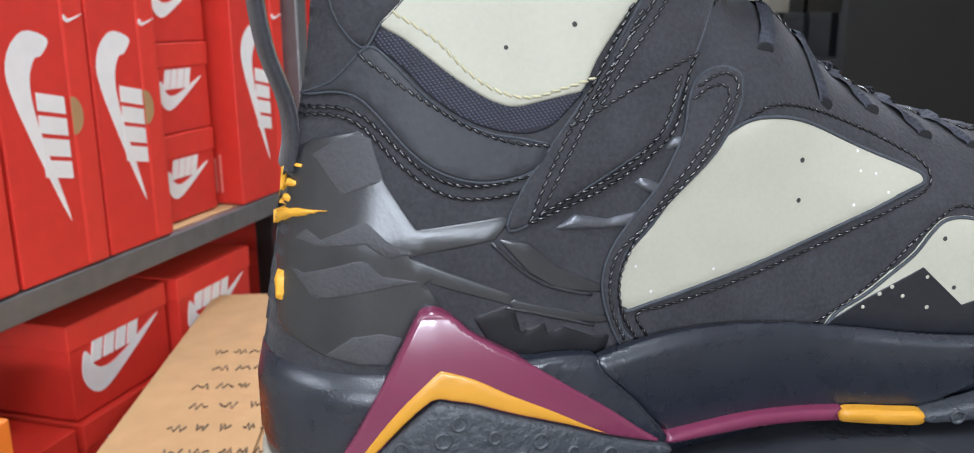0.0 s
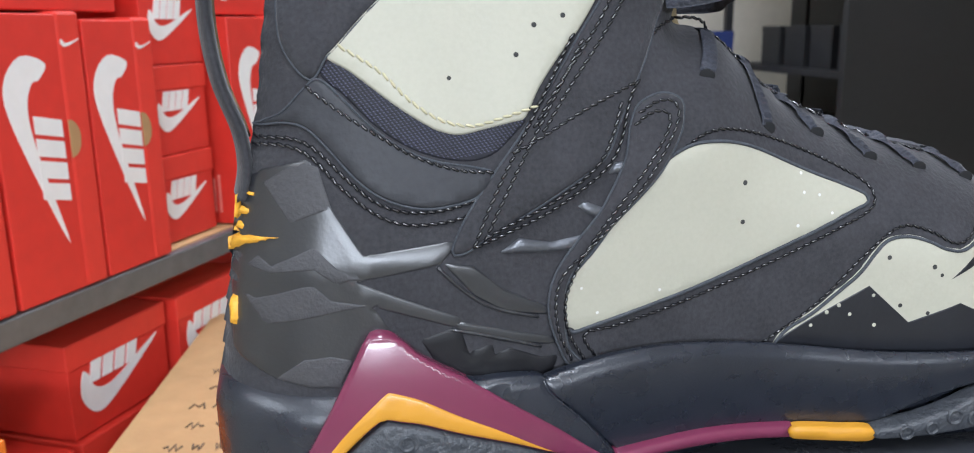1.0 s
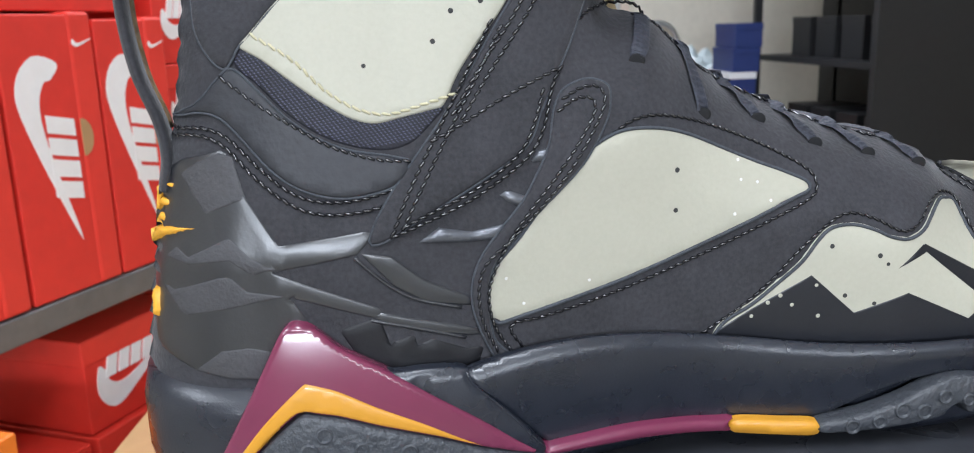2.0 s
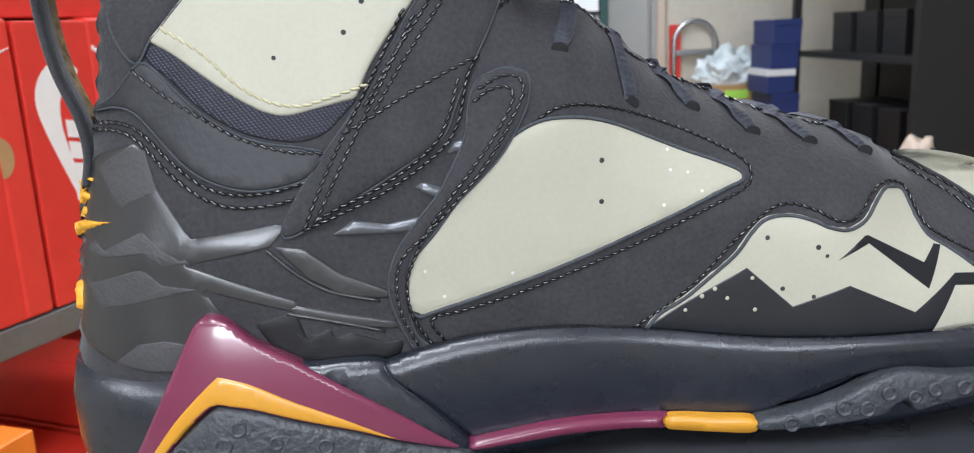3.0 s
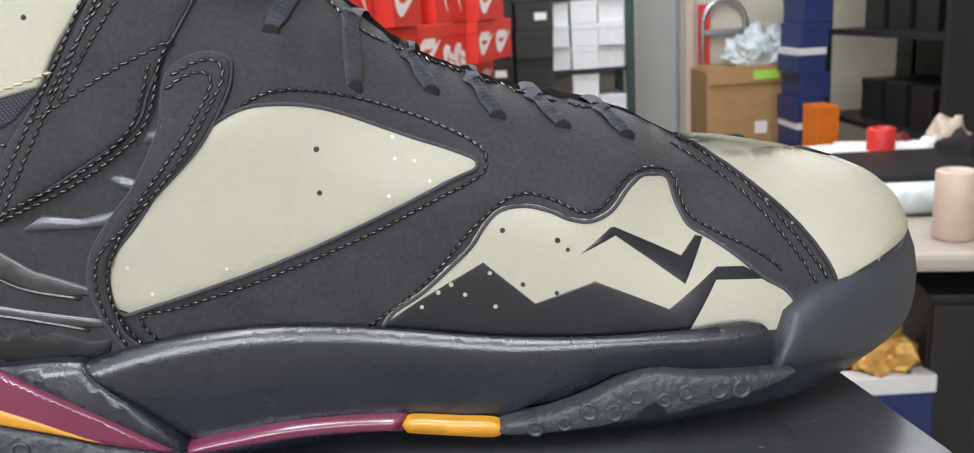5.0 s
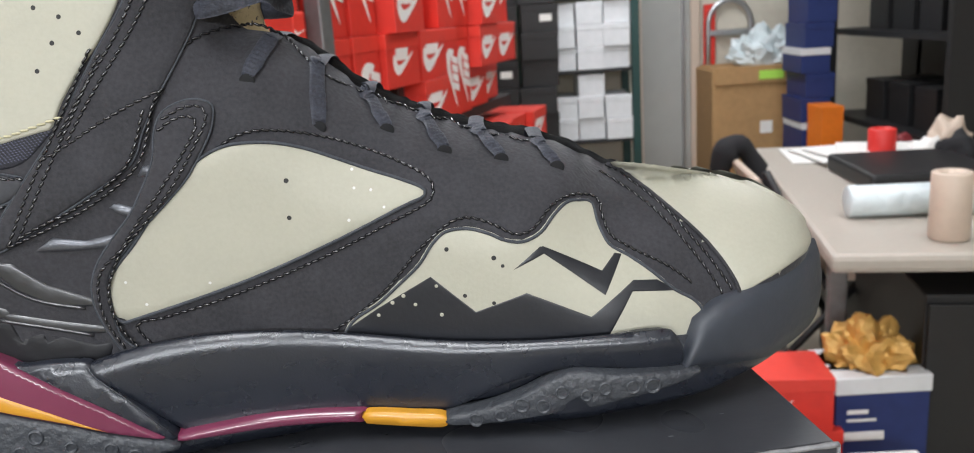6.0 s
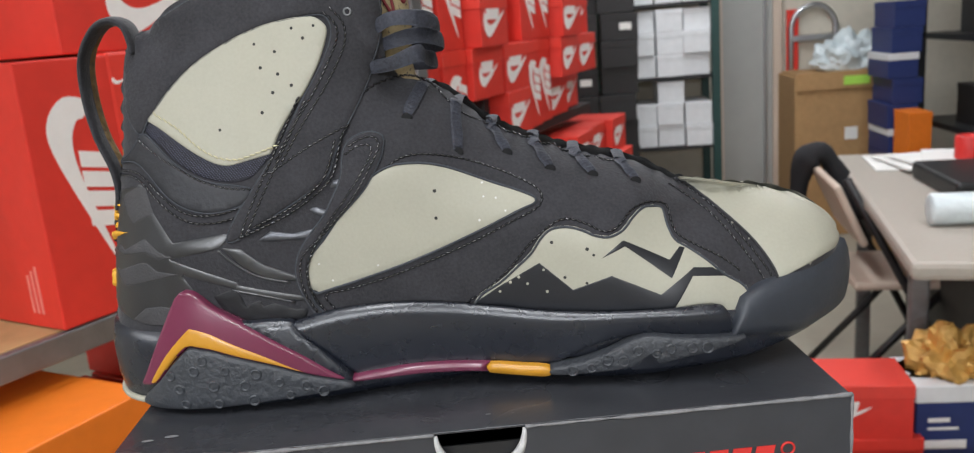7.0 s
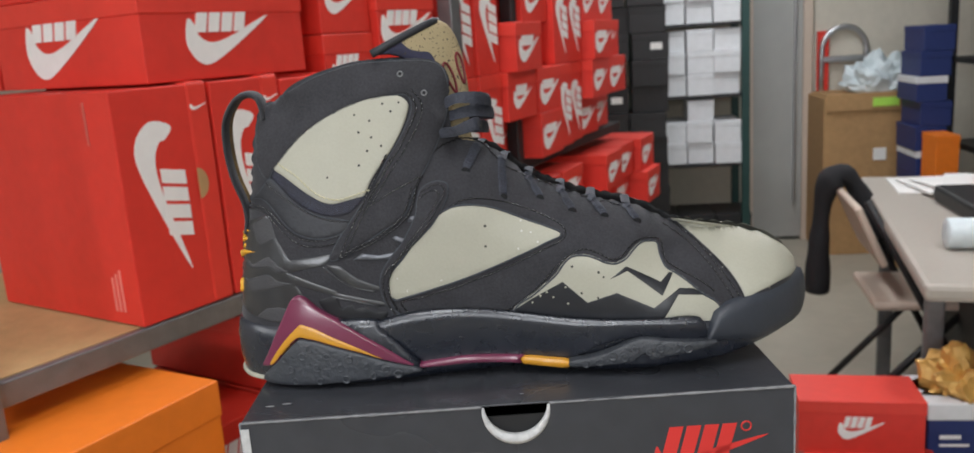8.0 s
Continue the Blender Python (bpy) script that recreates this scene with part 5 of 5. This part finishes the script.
far = build_rack(1.42, 0.44, (-0.14, -0.57), RUN @ Matrix.Translation((-0.02, -0.55, 0)), DARK_STEEL, posts=(0.0, 0.46), top=1.2)
rng = random.Random(21)


def red_column(y, w, z0, rows, out, upright):
    """Boxes stacked on the shelf at one place, their ends towards the aisle."""
    if upright:
        for k in range(max(1, rows // 2)):
            build_shoebox("red shoebox standing on a shelf with a white tick", 0.33, w, 0.242, RED, REDLID, RUN @ Matrix.Translation((out - 0.165 + rng.uniform(-0.02, 0.01), y + w / 2, z0 + k * 0.2435)), (("right", 0.16, math.pi / 2),), hole=False, group="red shoeboxes on the shelf")
        return
    for k in range(rows):
        tall = 0.1215
        step_back = 0.0 if k < 3 else -0.05
        build_shoebox("red shoebox on a shelf with a white tick", 0.33, w - 0.006, tall - 0.001, RED, REDLID, RUN @ Matrix.Translation((out + step_back - 0.165 + rng.uniform(-0.06, 0.04), y + w / 2 + rng.uniform(-0.004, 0.004), z0 + k * tall)) @ Matrix.Rotation(rng.uniform(-0.035, 0.035), 4, "Z"), (("right", rng.uniform(0.11, 0.16), 0),), hole=False, group="red shoeboxes on the shelf")


for z0, rows, start, end, out in ((-0.139, 7, -0.52, 0.74, 0.03), (-0.569, 3, -0.50, 0.92, 0.07)):
    y = start
    while y < end:
        upright = rng.random() < 0.32
        w = 0.125 if upright else rng.uniform(0.185, 0.205)
        red_column(y, w, z0, rows, out, upright)
        y += w + 0.006


# back of the room
def build_far_rack():
    r = thing("shelf_rack", "dark green steel rack of white shoeboxes by the wall", "shelf", Matrix.Translation((0.69, 4.72, 0)))
    for x in (-0.33, 0.285):
        for y in (-0.2, 0.2):
            part("post", block(0.045, 0.045, 2.4, x, y, FLOOR_Z, 0.004), GREEN_STEEL, r)
    for z in (-0.60, -0.205, 0.195, 0.60):
        part("shelf_board", block(0.60, 0.4, 0.018, -0.015, 0, z - 0.018), DARK_STEEL, r)


build_far_rack()
rng = random.Random(5)
for z0, rows in ((-0.60, 3), (-0.205, 3), (0.195, 3)):
    for i in range(3):
        for k in range(rows - (1 if i != 1 and z0 == -0.60 else 0)):
            build_shoebox("white shoebox stacked on a rack", 0.148, 0.32, 0.121, WHITE_CARD, WHITE_CARD, Matrix.Translation((0.575 + i * 0.151 + rng.uniform(-0.004, 0.004), 4.70 + rng.uniform(-0.03, 0.01), z0 + k * 0.1225)), (), hole=False, drop=0.03, group="white shoeboxes on the rack")
for i in range(3):
    build_shoebox("black shoebox on the floor under the rack", 0.2, 0.32, 0.2, BLACK_CARD, BLACK_CARD, Matrix.Translation((0.5 + i * 0.205, 4.68, FLOOR_Z + 0.1)), (), hole=False, group="black shoeboxes under the rack")
door = tagged(thing("door_1", "grey painted steel door in the cream wall", "door", Matrix.Translation((1.25, 5.07, FLOOR_Z))), kind="structure")
part("leaf", block(0.30, 0.04, 2.2, 0, 0, 0.02, 0.003), GREY_DOOR, door)
part("frame", block(0.05, 0.07, 2.3, 0.175, 0, 0), BEIGE, door)
part("frame", block(0.05, 0.07, 2.3, -0.175, 0, 0), BEIGE, door)
part("push_bar", block(0.012, 0.05, 1.6, 0.10, -0.03, 0.25, 0.004), STEEL, door)

big = thing("cardboard_box", "large brown corrugated carton with a lime label", "cardboard box", Matrix.Translation((1.70, 4.85, FLOOR_Z)))
part("body", block(0.54, 0.42, 0.93, 0, 0, 0, 0.006), KRAFT, big)
part("flap", block(0.52, 0.006, 0.10, 0, -0.225, 0.85, 0.001), KRAFT, big)
part("label", block(0.14, 0.004, 0.05, 0.06, -0.232, 0.87), LIME, big, "lime green paper label")
part("label", block(0.07, 0.004, 0.07, 0.04, -0.213, 0.56), PAPER, big, "white paper label")
part("lower_carton", block(0.5, 0.4, 0.02, 0, 0, 0.92), KRAFT, big)
bag = thing("plastic_bag", "crumpled translucent white plastic bag lying on a carton", "bag", Matrix.Translation((1.78, 4.82, -0.27)))
bm = bmesh.new()
bmesh.ops.create_icosphere(bm, subdivisions=4, radius=1)
for v in bm.verts:
    k = 1 + 0.35 * noise.noise(v.co * 2.2) + 0.15 * noise.noise(v.co * 6)
    v.co = Vector((v.co.x * 0.19 * k, v.co.y * 0.14 * k, (max(v.co.z, -0.6) + 0.6) * 0.13 * k))
part("film", bm, PLASTIC_FILM, bag)
truck = thing("hand_truck", "aluminium hand truck with a rounded top handle", "hand truck", Matrix.Translation((1.64, 5.02 - 0.1, 0)))
arch = [(-0.13, 0, FLOOR_Z), (-0.13, 0, -0.05)] + [(-0.13 * math.cos(t), 0, -0.02 + 0.14 * math.sin(t)) for t in np.linspace(0.1, math.pi - 0.1, 15)] + [(0.13, 0, -0.05), (0.13, 0, FLOOR_Z)]
piece("frame", tube_mesh("frame", [(x, 0.14, z) for x, _, z in arch], 0.017, STEEL, ring=10), truck)
part("crossbar", block(0.24, 0.03, 0.035, 0, 0.14, -0.09, 0.004), STEEL, truck)
red_ext = thing("wall_board", "tall red board leaning on the wall", "board", Matrix.Translation((1.52, 5.07, FLOOR_Z)))
part("board", block(0.07, 0.02, 1.30, 0, 0, 0, 0.004), RED, red_ext)
rng = random.Random(9)
for k in range(7):
    build_shoebox("blue shoebox in a tall stack", 0.15, 0.3, 0.125, BLUE_CARD, (BLUE_CARD, WHITE_CARD)[k % 3 == 1], Matrix.Translation((1.85 + rng.uniform(-0.015, 0.015), 4.3, FLOOR_Z + 0.42 + k * 0.127)), (), hole=False, group="blue shoeboxes in a stack")
build_shoebox("orange shoebox standing near the blue stack", 0.2, 0.2, 0.42, KRAFT, ORANGE, Matrix.Translation((1.86, 4.3, FLOOR_Z)), (), hole=False)
build_shoebox("orange shoebox standing near the blue stack", 0.11, 0.2, 0.26, ORANGE, ORANGE, Matrix.Translation((1.84, 4.02, -0.68)), (), hole=False)
dark = thing("shelf_rack", "dark painted steel shelving behind an added black sheet", "shelf", Matrix.Translation((2.1, 3.75, 0)))
# plain black sheet added to keep this whole area evenly dark
part("added_black_sheet", block(1.3, 0.04, 2.5, 0.52, -0.62, FLOOR_Z), BLACK_CARD, dark)
part("back_panel", block(0.04, 1.5, 2.5, 0.45, 0.2, FLOOR_Z), DARK_STEEL, dark)
for z in (-0.55, -0.1, 0.35, 0.8):
    part("shelf_board", block(0.5, 1.3, 0.03, 0.2, 0.1, z), DARK_STEEL, dark)
for x in (-0.05, 0.45):
    for y in (-0.55, 0.75):
        part("post", block(0.04, 0.04, 2.5, x, y, FLOOR_Z), DARK_STEEL, dark)
for z in (-0.52, -0.07, 0.38):
    for i in range(4):
        build_shoebox("black shoebox on dark shelving", 0.3, 0.2, 0.2, BLACK_CARD, BLACK_CARD, Matrix.Translation((2.28, 3.35 + 0.26 * i, z)), (), hole=False, group="dark boxes on shelving")


def build_table():
    m = Matrix.Translation((1.43, 2.27, FLOOR_Z)) @ Matrix.Rotation(radians(-10), 4, "Z")
    t = thing("folding_table", "pale plastic folding table with papers on it", "table", m)
    part("tabletop", block(0.75, 1.5, 0.045, 0, 0, 0.705, 0.014), TABLETOP, t)
    for y in (-0.55, 0.55):
        for x in (-0.24, 0.24):
            part("leg", block(0.05, 0.03, 0.70, x * 1.25, y * 0.84, 0, 0.006), GALV, t)
        part("crossbar", block(0.55, 0.02, 0.03, 0, y * 0.84, 0.66), DARK_STEEL, t)
    return m


tm = build_table()


def on_table(name, label, category, bm, mt, x, y, z=0.751, rz=0.0, smooth=False):
    return tagged(part(name, bm, mt, None, at=tm @ Matrix.Translation((x, y, z)) @ Matrix.Rotation(rz, 4, "Z"), smooth=smooth), label, category)


def barrel(r, h, rim=0.004, sides=28):
    """A round upright body with eased rims, its base at z 0."""
    bm = bmesh.new()
    rows = []
    for q, z in ((r - rim, 0), (r, rim), (r, h - rim), (r - rim, h), (r * 0.55, h), (r * 0.5, h - 0.02)):
        rows.append([bm.verts.new((q * math.cos(2 * math.pi * i / sides), q * math.sin(2 * math.pi * i / sides), z)) for i in range(sides)])
    for lo, hi in zip(rows, rows[1:]):
        for i in range(sides):
            bm.faces.new((lo[i], lo[(i + 1) % sides], hi[(i + 1) % sides], hi[i]))
    bm.faces.new(rows[0][::-1])
    bm.faces.new(rows[-1])
    return bm


rng = random.Random(17)
for k in range(4):
    sheet = block(0.23 + 0.02 * k, 0.30, 0.006, 0, 0, 0, 0.001)
    bmesh.ops.subdivide_edges(sheet, edges=sheet.edges[:], cuts=4, use_grid_fill=True)
    for v in sheet.verts:
        v.co.z += 0.010 * noise.noise(Vector((v.co.x * 9, v.co.y * 9, k))) ** 2
    on_table("paper", "loose white sheets of paper lying on the table", "paper", sheet, PAPER, -0.17 + 0.06 * k, 0.52 - 0.05 * k, 0.751 + 0.0125 * k, rng.uniform(-0.4, 0.4))
tray = block(0.38, 0.40, 0.055, 0, 0, 0, 0.012)
on_table("tray", "black low plastic tray on the table", "tray", tray, BLACK_CARD, 0.02, 0.08, rz=0.12)
roll = barrel(0.042, 0.36)
bmesh.ops.rotate(roll, cent=(0, 0, 0), matrix=Matrix.Rotation(math.pi / 2, 3, "Y"), verts=roll.verts)
on_table("paper_roll", "roll of clear glossy wrapping film on the table", "roll", roll, PLASTIC_FILM, -0.27, -0.40, 0.793, 0.08, True)
on_table("can", "red can standing on the table", "can", barrel(0.045, 0.12), INK_RED, 0.0, 0.34, smooth=True)
on_table("cup", "beige paper cup standing on the table", "cup", barrel(0.045, 0.16), BEIGE, -0.09, -0.62, smooth=True)
for k, (x, y, w, h, mt) in enumerate(((0.16, 0.40, 0.09, 0.07, PAPER), (0.22, 0.26, 0.12, 0.10, BLACK_CLOTH), (0.26, 0.50, 0.10, 0.13, BEIGE), (0.12, 0.55, 0.07, 0.06, WINE_THREAD), (0.30, 0.10, 0.10, 0.08, PAPER))):
    lump = bmesh.new()
    bmesh.ops.create_icosphere(lump, subdivisions=3, radius=1)
    for v in lump.verts:
        g = 1 + 0.4 * noise.noise(v.co * 1.7 + Vector((k, 0, 0)))
        v.co = Vector((v.co.x * w * 0.6 * g, v.co.y * w * 0.6 * g, (max(v.co.z, -0.7) + 0.7) * h * 0.6 * g))
    on_table("wrapper", "crumpled wrapper lying on the table", "wrapper", lump, mt, x, y, smooth=True)
# made-up black block, with door and handle, for the dark under the table
dark_block = thing("under_table_dark", "black block standing in for the dark under the table", "cabinet", tm @ Matrix.Translation((0.08, -0.05, 0)))
part("body", block(0.44, 1.2, 0.62, 0, 0, 0, 0.004), BLACK_CARD, dark_block)
part("door", block(0.43, 0.012, 0.58, 0, -0.608, 0.02, 0.003), BLACK_CARD, dark_block)
part("handle", block(0.012, 0.014, 0.12, 0.17, -0.62, 0.3, 0.003), GALV, dark_block)


def build_chair():
    m = Matrix.Translation((1.19, 2.52, FLOOR_Z)) @ Matrix.Rotation(radians(-95), 4, "Z")
    c = thing("folding_chair", "beige folding chair with a black jacket over its back", "chair", m)
    for x in (-0.2, 0.2):
        piece("leg", tube_mesh("leg", [(x, 0.24, 0), (x, 0.02, 0.45), (x, -0.16, 0.80)], 0.013, DARK_STEEL, ring=8, up=(1, 0, 0)), c)
        piece("leg", tube_mesh("leg", [(x * 0.9, -0.24, 0), (x * 0.9, 0.16, 0.45)], 0.013, DARK_STEEL, ring=8, up=(1, 0, 0)), c)
    part("seat", block(0.38, 0.38, 0.03, 0, 0.06, 0.43, 0.012), BEIGE, c)
    part("backrest", block(0.40, 0.025, 0.22, 0, 0, 0, 0.010), BEIGE, c, at=Matrix.Translation((0, -0.10, 0.58)) @ Matrix.Rotation(radians(24), 4, "X"))
    j = thing("jacket", "black jacket hanging over a chair back", "jacket", m)
    drape = spline([(-0.19, -0.05, 0.58), (-0.19, -0.09, 0.72), (-0.19, -0.165, 0.825), (-0.195, -0.225, 0.77), (-0.20, -0.245, 0.60), (-0.205, -0.25, 0.38)], 6)
    width = [0.050 + 0.012 * math.sin(0.5 * i) + 0.012 * noise.noise(Vector((i * 0.4, 0, 5))) for i in range(len(drape))]
    piece("cloth", tube_mesh("cloth", drape, width, BLACK_CLOTH, ring=14, flat=0.75, up=(1, 0, 0)), j)


build_chair()
# boxes on the floor to the right
build_shoebox("red and white shoebox stacked on the floor", 0.30, 0.17, 0.14, RED, REDLID, Matrix.Translation((0.805, 1.685, -0.89)) @ Matrix.Rotation(radians(-4), 4, "Z"), (("front", 0.11, 0),), hole=False)
build_shoebox("red shoebox at the bottom of a stack", 0.31, 0.21, 0.14, RED, REDLID, Matrix.Translation((0.82, 1.70, -1.03)), (("front", 0.11, 0),), hole=False)
build_shoebox("red shoebox at the bottom of a stack", 0.32, 0.22, 0.165, RED, REDLID, Matrix.Translation((0.82, 1.70, FLOOR_Z)), (), hole=False)
blue = thing("storage_box", "blue and white box filled with crumpled golden foil", "box", Matrix.Translation((1.075, 1.71, FLOOR_Z)))
part("body", block(0.225, 0.18, 0.43, 0, 0, 0, 0.004), BLUE_CARD, blue)
part("rim", block(0.232, 0.187, 0.045, 0, 0, 0.39, 0.004), WHITE_CARD, blue)
for x, z, w, h in ((-0.045, 0.27, 0.10, 0.022), (-0.06, 0.34, 0.05, 0.010), (-0.05, 0.32, 0.07, 0.006)):
    part("print", block(w, 0.003, h, x, -0.091, z), WHITE_INK, blue)
bm = bmesh.new()
bmesh.ops.create_icosphere(bm, subdivisions=4, radius=1)
for v in bm.verts:
    k = 1 + 0.5 * noise.noise(v.co * 2.4) + 0.25 * noise.noise(v.co * 6)
    v.co = Vector((v.co.x * 0.10 * k, v.co.y * 0.075 * k, max(0, v.co.z) * 0.10 * k))
foil = thing("foil", "crumpled golden foil heaped in a box", "foil", Matrix.Translation((1.075, 1.71, FLOOR_Z + 0.437)))
part("sheet", bm, YELLOW_FOIL, foil)
tagged(part("paper_roll", barrel(0.07, 0.45), PAPER, None, at=Matrix.Translation((1.36, 1.86, FLOOR_Z)), smooth=True), "white paper roll standing on the floor", "roll")
white = thing("storage_box", "white box with a green mark on the floor", "box", Matrix.Translation((0.90, 1.38, FLOOR_Z)))
part("body", block(0.36, 0.16, 0.33, 0, 0, 0, 0.004), WHITE_CARD, white)
part("print", block(0.05, 0.05, 0.002, -0.1, 0, 0.3302), LIME, white)

# dark stacks beyond the end of the red shelves
rng = random.Random(31)
for i in range(3):
    for k in range(12):
        b = build_shoebox("black shoebox in a tall stack with a pale label", 0.19, 0.3, 0.135, BLACK_CARD, BLACK_CARD, Matrix.Translation((0.02 + i * 0.2 + rng.uniform(-0.012, 0.012), 4.25 + rng.uniform(-0.04, 0.04), FLOOR_Z + k * 0.1365)), (), hole=False, group="black shoeboxes in tall stacks")
        if rng.random() < 0.12:
            part("label", block(0.06, 0.002, 0.035, 0.03, -0.1495, 0.05), PAPER, b, "small white paper label")
